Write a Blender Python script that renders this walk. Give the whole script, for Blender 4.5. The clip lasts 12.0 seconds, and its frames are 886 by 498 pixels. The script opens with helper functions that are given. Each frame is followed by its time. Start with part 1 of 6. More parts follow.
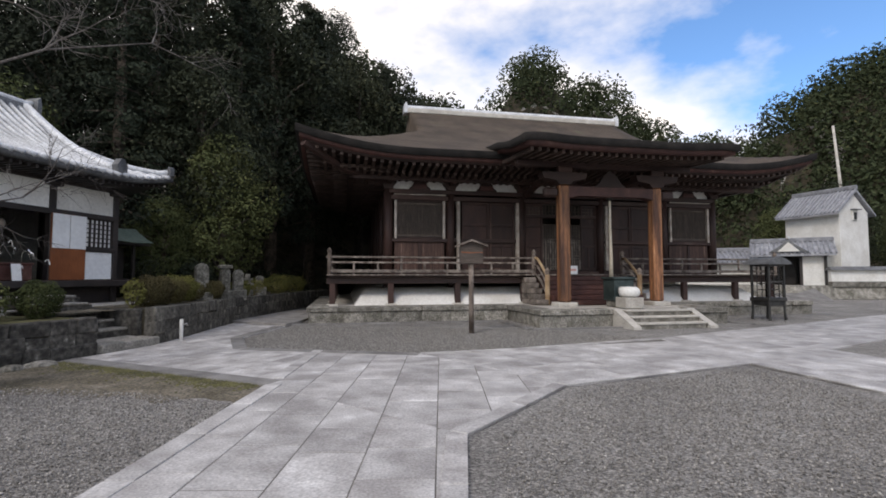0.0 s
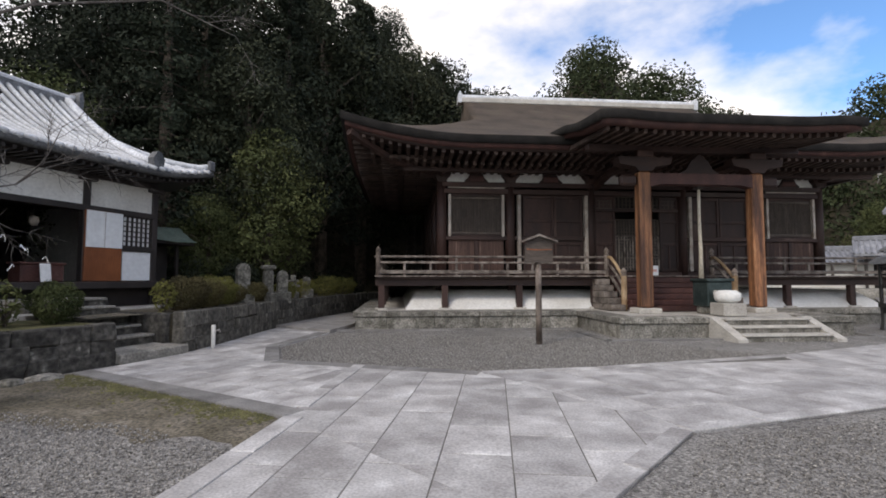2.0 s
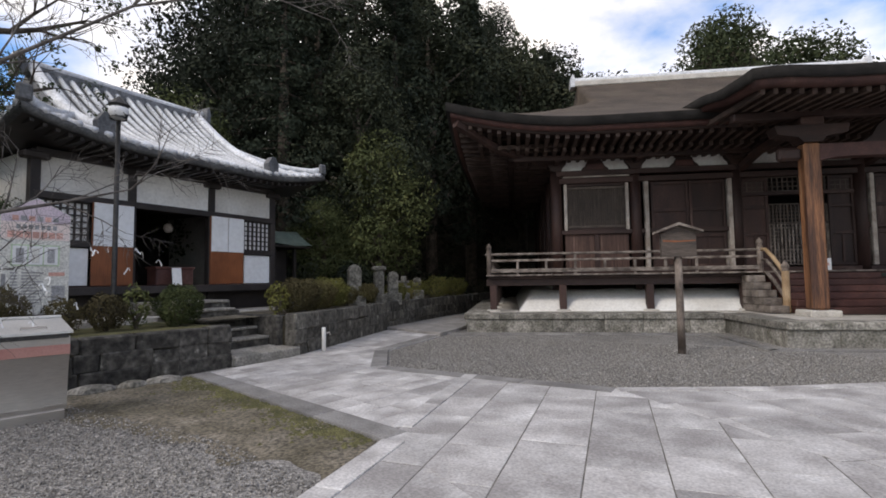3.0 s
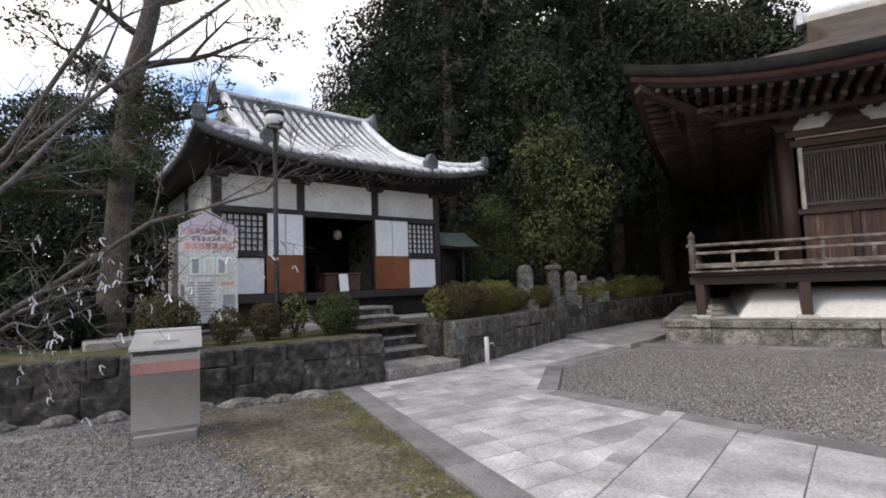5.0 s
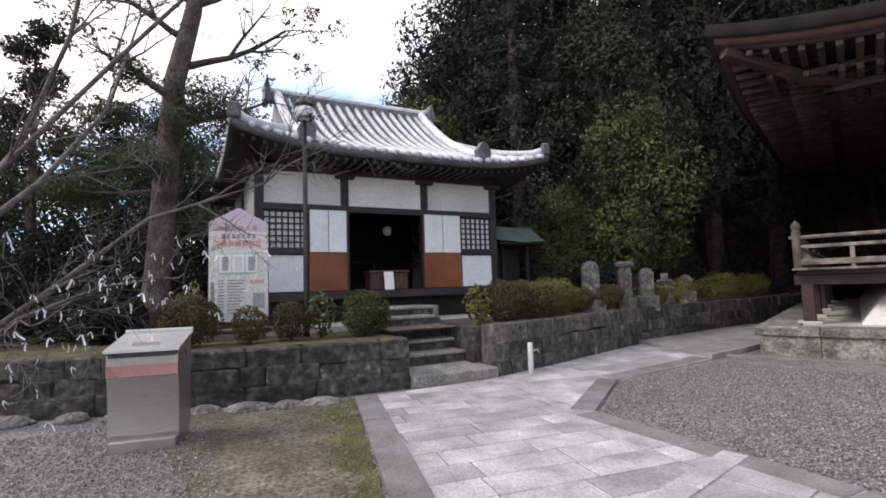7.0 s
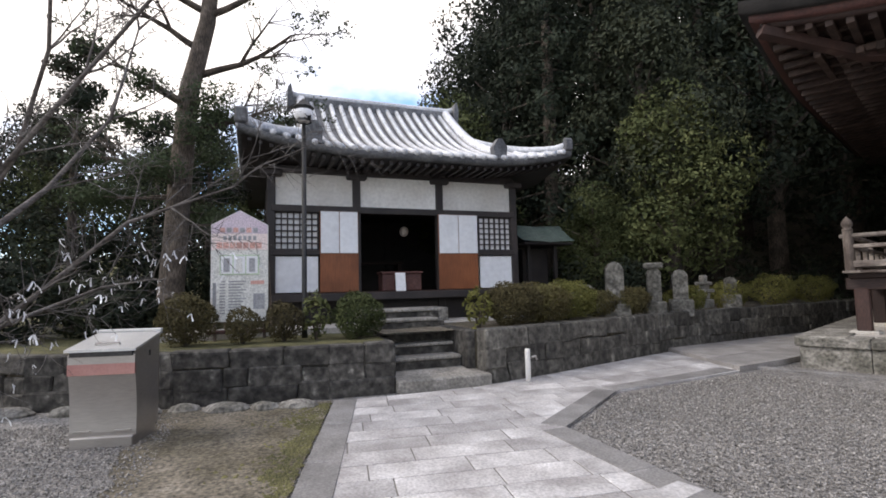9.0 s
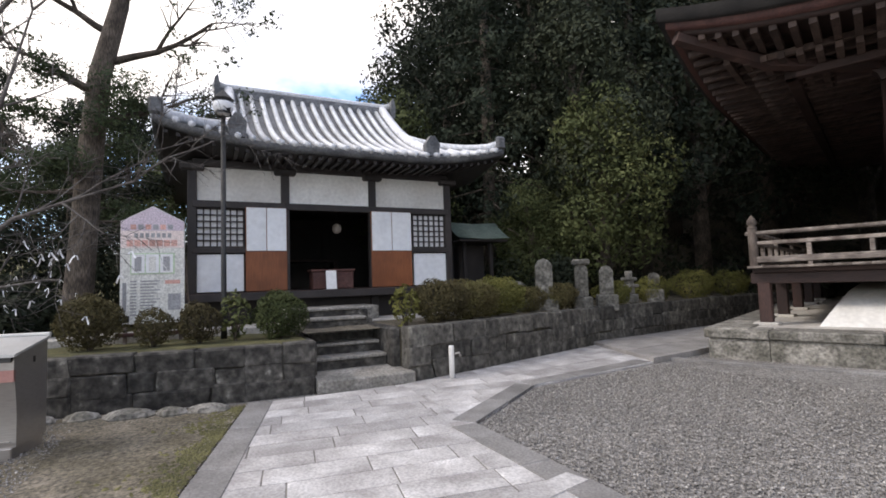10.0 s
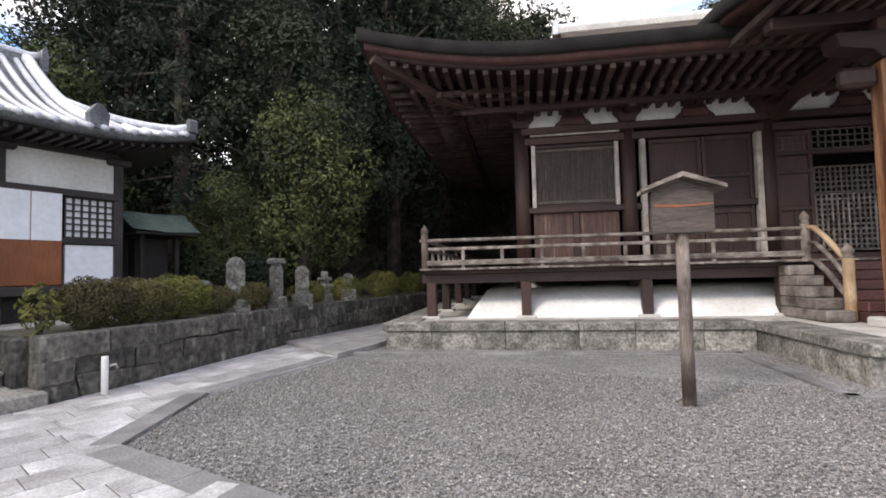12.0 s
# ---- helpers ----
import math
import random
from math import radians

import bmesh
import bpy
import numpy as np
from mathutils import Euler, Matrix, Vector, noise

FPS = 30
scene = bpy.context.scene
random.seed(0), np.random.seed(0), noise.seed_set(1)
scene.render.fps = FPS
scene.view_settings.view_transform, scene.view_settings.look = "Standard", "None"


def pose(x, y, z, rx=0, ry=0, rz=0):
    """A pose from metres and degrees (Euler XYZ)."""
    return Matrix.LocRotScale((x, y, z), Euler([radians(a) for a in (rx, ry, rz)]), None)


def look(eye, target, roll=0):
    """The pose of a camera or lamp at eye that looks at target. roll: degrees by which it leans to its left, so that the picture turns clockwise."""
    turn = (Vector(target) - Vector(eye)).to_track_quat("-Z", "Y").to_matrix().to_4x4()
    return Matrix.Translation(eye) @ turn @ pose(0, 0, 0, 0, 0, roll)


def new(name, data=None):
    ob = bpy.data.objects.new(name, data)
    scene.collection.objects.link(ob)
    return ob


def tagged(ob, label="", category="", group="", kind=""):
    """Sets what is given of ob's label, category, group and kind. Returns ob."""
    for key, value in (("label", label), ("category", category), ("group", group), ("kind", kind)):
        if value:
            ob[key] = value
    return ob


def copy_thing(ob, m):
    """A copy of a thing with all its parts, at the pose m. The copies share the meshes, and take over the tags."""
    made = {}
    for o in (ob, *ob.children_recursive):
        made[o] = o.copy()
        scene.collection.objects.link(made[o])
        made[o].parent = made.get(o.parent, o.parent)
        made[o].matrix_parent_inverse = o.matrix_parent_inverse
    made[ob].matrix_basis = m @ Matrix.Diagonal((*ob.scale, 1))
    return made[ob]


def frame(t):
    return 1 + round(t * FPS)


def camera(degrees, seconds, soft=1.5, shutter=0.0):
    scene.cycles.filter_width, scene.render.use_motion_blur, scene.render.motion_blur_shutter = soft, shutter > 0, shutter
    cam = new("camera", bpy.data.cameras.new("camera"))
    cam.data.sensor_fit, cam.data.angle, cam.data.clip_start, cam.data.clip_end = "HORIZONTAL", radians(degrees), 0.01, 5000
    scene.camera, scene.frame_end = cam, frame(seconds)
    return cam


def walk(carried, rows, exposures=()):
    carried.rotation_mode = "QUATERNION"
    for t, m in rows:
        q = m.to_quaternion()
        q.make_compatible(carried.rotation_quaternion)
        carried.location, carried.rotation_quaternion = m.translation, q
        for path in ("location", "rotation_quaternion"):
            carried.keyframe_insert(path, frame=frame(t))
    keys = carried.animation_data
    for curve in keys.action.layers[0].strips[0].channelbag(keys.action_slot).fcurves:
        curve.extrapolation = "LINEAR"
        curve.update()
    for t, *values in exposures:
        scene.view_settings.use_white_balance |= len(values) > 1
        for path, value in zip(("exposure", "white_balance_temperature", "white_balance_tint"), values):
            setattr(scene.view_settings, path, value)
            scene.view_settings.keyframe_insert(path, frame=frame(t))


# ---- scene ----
# seconds, eye x y z, yaw, pitch, roll
ROWS = [
    (0, 0.050, -0.045, 1.509, 10.77, 3.23, -0.08),
    (0.5, -0.045, 0.318, 1.503, 10.58, 3.55, 0.42),
    (1, -0.149, 0.713, 1.501, 10.59, 3.52, 0.50),
    (1.5, -0.284, 1.164, 1.504, 11.65, 3.27, -0.25),
    (2, -0.455, 1.665, 1.491, 17.07, 3.47, -0.02),
    (2.5, -0.652, 2.167, 1.484, 24.74, 3.64, -0.91),
    (3, -0.861, 2.596, 1.471, 29.99, 3.59, -0.76),
    (5, -1.613, 4.072, 1.476, 51.20, 4.26, -2.09),
    (5.5, -1.731, 4.419, 1.476, 54.50, 4.51, -2.38),
    (6, -1.780, 4.748, 1.472, 56.83, 4.32, -2.10),
    (6.5, -1.780, 5.062, 1.473, 60.43, 4.51, -2.05),
    (7, -1.739, 5.355, 1.473, 62.07, 4.29, -1.82),
    (9, -1.507, 6.480, 1.487, 69.47, 4.44, -1.43),
    (9.5, -1.432, 6.695, 1.488, 69.70, 4.24, -1.55),
    (10, -1.358, 6.895, 1.491, 63.94, 3.88, -1.94),
    (10.5, -1.298, 7.059, 1.495, 55.65, 3.58, -1.37),
    (11, -1.253, 7.151, 1.492, 45.76, 3.41, -1.25),
    (11.5, -1.186, 7.164, 1.483, 38.16, 3.31, -1.22),
    (12, -1.120, 7.140, 1.474, 31.32, 2.92, -1.35),
]
cam = camera(84.0, 12.0, soft=1.75)


def eye_pose(x, y, z, yaw, pitch, roll):
    a, b = radians(yaw), radians(pitch)
    ahead = (-math.sin(a) * math.cos(b), math.cos(a) * math.cos(b), math.sin(b))
    return look((x, y, z), (x + ahead[0], y + ahead[1], z + ahead[2]), roll)


walk(cam, [(r[0], eye_pose(*r[1:])) for r in ROWS],
     [(0, -0.12, 6700, 12), (2.5, -0.07, 6720, 12), (5.5, 0.33, 6760, 13), (9, 0.5, 6760, 13), (10.5, 0.54, 6760, 13), (12, 0.73, 6700, 14)])

# ---- light ----
world = bpy.data.worlds.new("world")
scene.world = world
world.use_nodes = True
wn, wl = world.node_tree.nodes, world.node_tree.links
wn.clear()
SUN_EL, SUN_AZ = radians(42), radians(200)


def wnode(kind, **kw):
    n = wn.new(kind)
    for k, v in kw.items():
        n.inputs[k].default_value = v
    return n


sky = wn.new("ShaderNodeTexSky")
sky.sky_type, sky.sun_disc = "NISHITA", False
sky.sun_elevation, sky.sun_rotation = SUN_EL, SUN_AZ
coord = wn.new("ShaderNodeTexCoord")
stretch = wn.new("ShaderNodeMapping")
stretch.inputs["Scale"].default_value = (1.0, 1.0, 1.9)
stretch.inputs["Location"].default_value = (0.35, 0.1, 0.0)
west = wn.new("ShaderNodeSeparateXYZ")
lean = wn.new("ShaderNodeMath")
lean.operation = "MULTIPLY_ADD"
lean.inputs[1].default_value = -0.05
clouds = wnode("ShaderNodeTexNoise", Scale=1.7, Detail=7.0, Roughness=0.55)
cover = wn.new("ShaderNodeValToRGB")
cover.color_ramp.elements[0].position, cover.color_ramp.elements[1].position = 0.40, 0.56
mixer = wn.new("ShaderNodeMixRGB")
mixer.inputs[2].default_value = (9.3, 9.0, 8.8, 1)
tint = wn.new("ShaderNodeMixRGB")
tint.blend_type = "MULTIPLY"
tint.inputs[0].default_value = 1.0
tint.inputs[2].default_value = (1.0, 1.38, 1.75, 1)
back = wnode("ShaderNodeBackground", Strength=0.145)
wout = wn.new("ShaderNodeOutputWorld")
wl.new(coord.outputs["Generated"], stretch.inputs["Vector"])
wl.new(stretch.outputs[0], clouds.inputs["Vector"])
wl.new(coord.outputs["Generated"], west.inputs[0])
wl.new(west.outputs["X"], lean.inputs[0])
wl.new(clouds.outputs["Fac"], lean.inputs[2])
wl.new(lean.outputs[0], cover.inputs[0])
wl.new(cover.outputs[0], mixer.inputs[0])
wl.new(sky.outputs[0], tint.inputs[1])
wl.new(tint.outputs[0], mixer.inputs[1])
wl.new(mixer.outputs[0], back.inputs[0])
wl.new(back.outputs[0], wout.inputs[0])
sun = new("sun", bpy.data.lights.new("sun", "SUN"))
sun.data.energy, sun.data.angle, sun.data.color = 1.3, radians(12), (1.0, 0.93, 0.84)
sd = Vector((math.sin(SUN_AZ) * math.cos(SUN_EL), math.cos(SUN_AZ) * math.cos(SUN_EL), math.sin(SUN_EL)))
sun.matrix_world = look(sd * 60, (0, 0, 0))
scene.view_settings.exposure = 0.0


# ---- materials ----
def mat(name, a, b, size=1.0, rough=0.8, bump=0.2, metal=0.0, fine=40.0, grain=None, spread=0.15, third=None, spots=0.0, long=None, island=0.0):
    """Two colours mixed by coarse noise (stretched by long), darkened by fine noise, varied from piece to piece. grain: stretch of the fine noise."""
    m = bpy.data.materials.new(name)
    m.use_nodes = True
    n, l = m.node_tree.nodes, m.node_tree.links
    bs = n["Principled BSDF"]
    bs.inputs["Roughness"].default_value, bs.inputs["Metallic"].default_value = rough, metal
    tc = n.new("ShaderNodeTexCoord")
    oi = n.new("ShaderNodeObjectInfo")
    off = n.new("ShaderNodeVectorMath")
    off.operation = "MULTIPLY_ADD"
    off.inputs[1].default_value = (7.3, 3.1, 5.7)
    l.new(oi.outputs["Random"], off.inputs[0])
    l.new(tc.outputs["Object"], off.inputs[2])
    n1 = n.new("ShaderNodeTexNoise")
    n1.inputs["Scale"].default_value, n1.inputs["Detail"].default_value = 1.0 / size, 6.0
    if long:
        run = n.new("ShaderNodeMapping")
        run.inputs["Scale"].default_value = long
        l.new(off.outputs[0], run.inputs["Vector"])
        l.new(run.outputs[0], n1.inputs["Vector"])
    else:
        l.new(off.outputs[0], n1.inputs["Vector"])
    r1 = n.new("ShaderNodeValToRGB")
    r1.color_ramp.elements[0].position, r1.color_ramp.elements[1].position = 0.36, 0.64
    r1.color_ramp.elements[0].color, r1.color_ramp.elements[1].color = (*a, 1), (*b, 1)
    if third:
        e = r1.color_ramp.elements.new(0.74)
        e.color = (*third, 1)
    l.new(n1.outputs["Fac"], r1.inputs[0])
    mp = n.new("ShaderNodeMapping")
    mp.inputs["Scale"].default_value = grain or (1, 1, 1)
    l.new(off.outputs[0], mp.inputs["Vector"])
    n2 = n.new("ShaderNodeTexNoise")
    n2.inputs["Scale"].default_value, n2.inputs["Detail"].default_value = fine, 5.0
    l.new(mp.outputs[0], n2.inputs["Vector"])
    k = n.new("ShaderNodeMapRange")
    k.inputs[1].default_value, k.inputs[2].default_value, k.inputs[3].default_value, k.inputs[4].default_value = 0.3, 0.7, 1 - 2.2 * spread, 1 + 1.5 * spread
    l.new(n2.outputs["Fac"], k.inputs[0])
    v = n.new("ShaderNodeMapRange")
    v.inputs[3].default_value, v.inputs[4].default_value = 1 - spread, 1 + spread
    if island:
        v.inputs[3].default_value, v.inputs[4].default_value = 1 - island, 1 + island
        l.new(n.new("ShaderNodeNewGeometry").outputs["Random Per Island"], v.inputs[0])
    else:
        l.new(oi.outputs["Random"], v.inputs[0])
    mul = n.new("ShaderNodeMath")
    mul.operation = "MULTIPLY"
    l.new(k.outputs[0], mul.inputs[0])
    l.new(v.outputs[0], mul.inputs[1])
    mix = n.new("ShaderNodeVectorMath")
    mix.operation = "SCALE"
    l.new(r1.outputs[0], mix.inputs[0])
    l.new(mul.outputs[0], mix.inputs["Scale"])
    out = mix.outputs[0]
    if spots:
        vo = n.new("ShaderNodeTexVoronoi")
        vo.inputs["Scale"].default_value = spots
        l.new(tc.outputs["Object"], vo.inputs["Vector"])
        sh = n.new("ShaderNodeMapRange")
        sh.inputs[3].default_value, sh.inputs[4].default_value = 0.45, 1.5
        sep = n.new("ShaderNodeSeparateColor")
        l.new(vo.outputs["Color"], sep.inputs[0])
        l.new(sep.outputs[0], sh.inputs[0])
        sc = n.new("ShaderNodeVectorMath")
        sc.operation = "SCALE"
        l.new(out, sc.inputs[0])
        l.new(sh.outputs[0], sc.inputs["Scale"])
        out = sc.outputs[0]
    l.new(out, bs.inputs["Base Color"])
    if bump:
        bp = n.new("ShaderNodeBump")
        bp.inputs["Strength"].default_value, bp.inputs["Distance"].default_value = bump, 0.02
        l.new(vo.outputs["Distance"] if spots else n2.outputs["Fac"], bp.inputs["Height"])
        l.new(bp.outputs[0], bs.inputs["Normal"])
    return m


def leaf_mat(name, a, b, third=None):
    m = bpy.data.materials.new(name)
    m.use_nodes = True
    n, l = m.node_tree.nodes, m.node_tree.links
    bs = n["Principled BSDF"]
    bs.inputs["Roughness"].default_value = 0.75
    bs.inputs["Specular IOR Level"].default_value = 0.12
    ge, oi, tc = n.new("ShaderNodeNewGeometry"), n.new("ShaderNodeObjectInfo"), n.new("ShaderNodeTexCoord")
    no = n.new("ShaderNodeTexNoise")
    no.inputs["Scale"].default_value = 0.8
    l.new(tc.outputs["Object"], no.inputs["Vector"])
    s = n.new("ShaderNodeMath")
    s.operation = "ADD"
    own = n.new("ShaderNodeMath")
    own.operation = "MULTIPLY_ADD"
    own.inputs[1].default_value, own.inputs[2].default_value = 0.5, 0.2
    clump = n.new("ShaderNodeMapRange")
    clump.inputs[1].default_value, clump.inputs[2].default_value = 0.3, 0.7
    l.new(ge.outputs["Random Per Island"], own.inputs[0])
    l.new(no.outputs["Fac"], clump.inputs[0])
    l.new(own.outputs[0], s.inputs[0])
    l.new(clump.outputs[0], s.inputs[1])
    s2 = n.new("ShaderNodeMath")
    s2.operation = "ADD"
    l.new(s.outputs[0], s2.inputs[0])
    l.new(oi.outputs["Random"], s2.inputs[1])
    r = n.new("ShaderNodeValToRGB")
    r.color_ramp.elements[0].position, r.color_ramp.elements[1].position = 0.25, 0.72
    r.color_ramp.elements[0].color, r.color_ramp.elements[1].color = (*a, 1), (*b, 1)
    if third:
        e = r.color_ramp.elements.new(0.92)
        e.color = (*third, 1)
    d = n.new("ShaderNodeMath")
    d.operation = "DIVIDE"
    d.inputs[1].default_value = 2.5
    l.new(s2.outputs[0], d.inputs[0])
    l.new(d.outputs[0], r.inputs[0])
    l.new(r.outputs[0], bs.inputs["Base Color"])
    return m


WOOD = mat("dark_wood", (0.025, 0.0112, 0.009), (0.056, 0.026, 0.02), 0.4, 0.65, 0.25, fine=22, grain=(6, 6, 0.6), spread=0.26, third=(0.10, 0.062, 0.05), long=(1, 1, 0.25))
WOODH = mat("dark_wood_lying", (0.025, 0.0112, 0.009), (0.056, 0.027, 0.0205), 0.4, 0.65, 0.25, fine=22, grain=(0.6, 6, 6), spread=0.26, third=(0.10, 0.065, 0.052), long=(0.25, 1, 1))
RED = mat("red_brown_wood", (0.05, 0.0175, 0.0145), (0.088, 0.035, 0.028), 0.4, 0.62, 0.2, fine=25, grain=(1, 5, 5), spread=0.26, third=(0.13, 0.07, 0.055))
GREYW = mat("weathered_wood", (0.075, 0.056, 0.046), (0.30, 0.255, 0.22), 0.3, 0.8, 0.3, fine=18, grain=(0.5, 7, 7), spread=0.25)
GREYV = mat("weathered_upright_wood", (0.09, 0.068, 0.055), (0.27, 0.22, 0.185), 0.35, 0.8, 0.3, fine=18, grain=(7, 7, 0.5), spread=0.25)
PALE = mat("pale_bare_wood", (0.30, 0.25, 0.21), (0.50, 0.45, 0.40), 0.3, 0.8, 0.2, fine=18, grain=(7, 7, 0.5), spread=0.2)
PILLAR = mat("rubbed_pillar_wood", (0.08, 0.034, 0.02), (0.36, 0.16, 0.07), 0.16, 0.6, 0.3, fine=14, grain=(7, 7, 0.35), spread=0.3, third=(0.5, 0.3, 0.17), long=(1, 1, 0.07))
STREAK = mat("rain_streaked_panel", (0.05, 0.025, 0.019), (0.105, 0.058, 0.044), 0.07, 0.75, 0.2, fine=20, grain=(7, 7, 0.4), spread=0.2, third=(0.34, 0.25, 0.20), long=(1, 1, 0.05))
LIGHTW = mat("new_rail_wood", (0.34, 0.22, 0.12), (0.5, 0.36, 0.22), 0.4, 0.6, 0.2, fine=18, grain=(5, 5, 0.6), spread=0.15)
ORANGE = mat("orange_stained_panel", (0.19, 0.06, 0.02), (0.27, 0.09, 0.032), 0.6, 0.55, 0.1, fine=12, grain=(6, 6, 0.4), spread=0.1)
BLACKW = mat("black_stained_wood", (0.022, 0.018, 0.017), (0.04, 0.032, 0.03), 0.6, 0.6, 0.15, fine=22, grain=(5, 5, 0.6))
BARK_ROOF = mat("cypress_bark_roof", (0.04, 0.028, 0.019), (0.072, 0.052, 0.036), 0.9, 0.95, 0.6, fine=26, grain=(1.5, 0.8, 2), spread=0.24, third=(0.075, 0.075, 0.042))
BARK_EDGE = mat("roof_edge", (0.012, 0.010, 0.009), (0.03, 0.026, 0.023), 0.5, 0.95, 0.5, fine=30, grain=(0.4, 0.4, 7), spread=0.25)
PLASTER = mat("white_plaster", (0.66, 0.64, 0.60), (0.80, 0.79, 0.76), 0.9, 0.9, 0.06, fine=14, spread=0.05)
PAPER = mat("white_panel", (0.76, 0.78, 0.80), (0.84, 0.86, 0.88), 0.8, 0.75, 0.03, fine=10, spread=0.03)
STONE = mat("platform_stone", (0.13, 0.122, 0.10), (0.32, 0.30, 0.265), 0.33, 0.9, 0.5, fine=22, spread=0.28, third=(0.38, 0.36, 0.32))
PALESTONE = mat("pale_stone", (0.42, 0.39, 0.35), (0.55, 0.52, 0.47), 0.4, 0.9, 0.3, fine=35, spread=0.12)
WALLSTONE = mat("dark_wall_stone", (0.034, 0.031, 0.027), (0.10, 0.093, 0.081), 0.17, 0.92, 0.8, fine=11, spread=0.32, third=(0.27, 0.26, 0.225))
SLAB = mat("granite_slab", (0.31, 0.292, 0.283), (0.53, 0.512, 0.50), 0.5, 0.7, 0.14, fine=45, spread=0.14, third=(0.70, 0.685, 0.67))
SLABD = mat("old_granite_slab", (0.25, 0.235, 0.22), (0.36, 0.34, 0.32), 0.5, 0.85, 0.2, fine=50, spread=0.12)
KERB = mat("kerb_stone", (0.15, 0.142, 0.135), (0.25, 0.24, 0.23), 0.5, 0.85, 0.2, fine=50, spread=0.14)
JOINT = mat("joint_sand", (0.09, 0.082, 0.072), (0.18, 0.168, 0.15), 0.3, 0.95, 0.3, fine=60)
GRAVEL = mat("grey_gravel", (0.20, 0.188, 0.174), (0.30, 0.284, 0.264), 1.6, 0.95, 0.9, fine=30, spread=0.2, spots=60)
PEBBLE = mat("gravel_stone", (0.16, 0.15, 0.137), (0.36, 0.34, 0.315), 0.04, 0.9, 0.2, fine=40, spread=0.3, third=(0.50, 0.475, 0.44), island=0.38)
DIRT = mat("bare_brown_earth", (0.085, 0.072, 0.046), (0.165, 0.142, 0.108), 0.55, 0.95, 0.9, fine=30, spread=0.35, third=(0.26, 0.23, 0.18))
MOSS = mat("moss", (0.07, 0.068, 0.024), (0.15, 0.138, 0.055), 0.3, 0.95, 0.8, fine=60, spread=0.3)
EARTH = mat("forest_floor", (0.035, 0.03, 0.018), (0.085, 0.068, 0.04), 1.0, 0.95, 0.8, fine=9, spread=0.3, third=(0.05, 0.06, 0.02))
# tile whitened: the sky's reflection on the rolls is put into the colour
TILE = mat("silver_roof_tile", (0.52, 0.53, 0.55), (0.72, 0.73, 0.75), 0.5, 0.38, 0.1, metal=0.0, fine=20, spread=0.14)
# grey taken darker so the grooves between the rolls look shaded
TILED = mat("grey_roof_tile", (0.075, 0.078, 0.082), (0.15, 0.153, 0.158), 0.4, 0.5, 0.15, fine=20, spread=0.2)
TILEP = mat("pale_grey_roof_tile", (0.20, 0.205, 0.225), (0.33, 0.335, 0.36), 0.5, 0.5, 0.15, fine=20, spread=0.18)
MARK = mat("mossy_marker_stone", (0.09, 0.085, 0.07), (0.20, 0.19, 0.165), 0.2, 0.92, 0.6, fine=16, spread=0.28, third=(0.32, 0.31, 0.27))
LIDSTEEL = mat("bright_lid_steel", (0.60, 0.59, 0.57), (0.70, 0.69, 0.67), 0.5, 0.42, 0.04, metal=0.55, fine=40, grain=(6, 0.3, 0.3), spread=0.06)
STEEL = mat("brushed_steel", (0.38, 0.35, 0.32), (0.47, 0.44, 0.41), 0.7, 0.38, 0.05, metal=0.8, fine=40, grain=(0.3, 0.3, 6), spread=0.06)
REDBAND = mat("faded_red_band", (0.42, 0.20, 0.17), (0.5, 0.27, 0.23), 0.5, 0.6, 0.0, spread=0.05)
METAL = mat("dark_iron", (0.03, 0.03, 0.03), (0.06, 0.058, 0.055), 0.4, 0.5, 0.1, metal=0.5, fine=30)
BRONZE = mat("green_bronze", (0.022, 0.036, 0.036), (0.05, 0.07, 0.068), 0.3, 0.5, 0.1, metal=0.3, fine=20)
COPPER = mat("green_copper_sheet", (0.09, 0.13, 0.11), (0.14, 0.18, 0.155), 0.5, 0.6, 0.1, fine=15)
ROPE = mat("pale_rope", (0.62, 0.55, 0.43), (0.75, 0.68, 0.56), 0.1, 0.9, 0.3, fine=30, grain=(1, 1, 4))
WHITEP = mat("white_paper", (0.78, 0.78, 0.78), (0.85, 0.85, 0.85), 0.1, 0.8, 0.0, spread=0.03)
TRUNK = mat("rough_bark", (0.055, 0.043, 0.033), (0.13, 0.105, 0.082), 0.25, 0.95, 0.9, fine=14, grain=(5, 5, 0.8), spread=0.35)
CHERRY = mat("grey_cherry_bark", (0.09, 0.077, 0.07), (0.20, 0.18, 0.165), 0.25, 0.9, 0.5, fine=18, grain=(1, 1, 3), spread=0.25, third=(0.27, 0.27, 0.25))
SIGNW = mat("dark_sign_wood", (0.032, 0.025, 0.021), (0.085, 0.066, 0.054), 0.2, 0.8, 0.3, fine=18, grain=(0.5, 7, 7), spread=0.25, third=(0.15, 0.12, 0.10), long=(0.15, 1, 1))
RAFTER = mat("weathered_rafter", (0.046, 0.027, 0.021), (0.10, 0.066, 0.053), 0.3, 0.75, 0.2, fine=22, grain=(6, 0.6, 6), spread=0.25)
WALLPALE = mat("streaked_wall_stone", (0.05, 0.046, 0.04), (0.13, 0.122, 0.105), 0.2, 0.92, 0.7, fine=11, spread=0.3, third=(0.36, 0.34, 0.29), long=(1, 1, 0.35))
BLIND = mat("dark_slats", (0.06, 0.045, 0.036), (0.105, 0.082, 0.066), 0.5, 0.7, 0.1, fine=20)
INK = mat("printed_grey", (0.30, 0.30, 0.31), (0.36, 0.36, 0.37), 0.3, 0.7, 0.0)
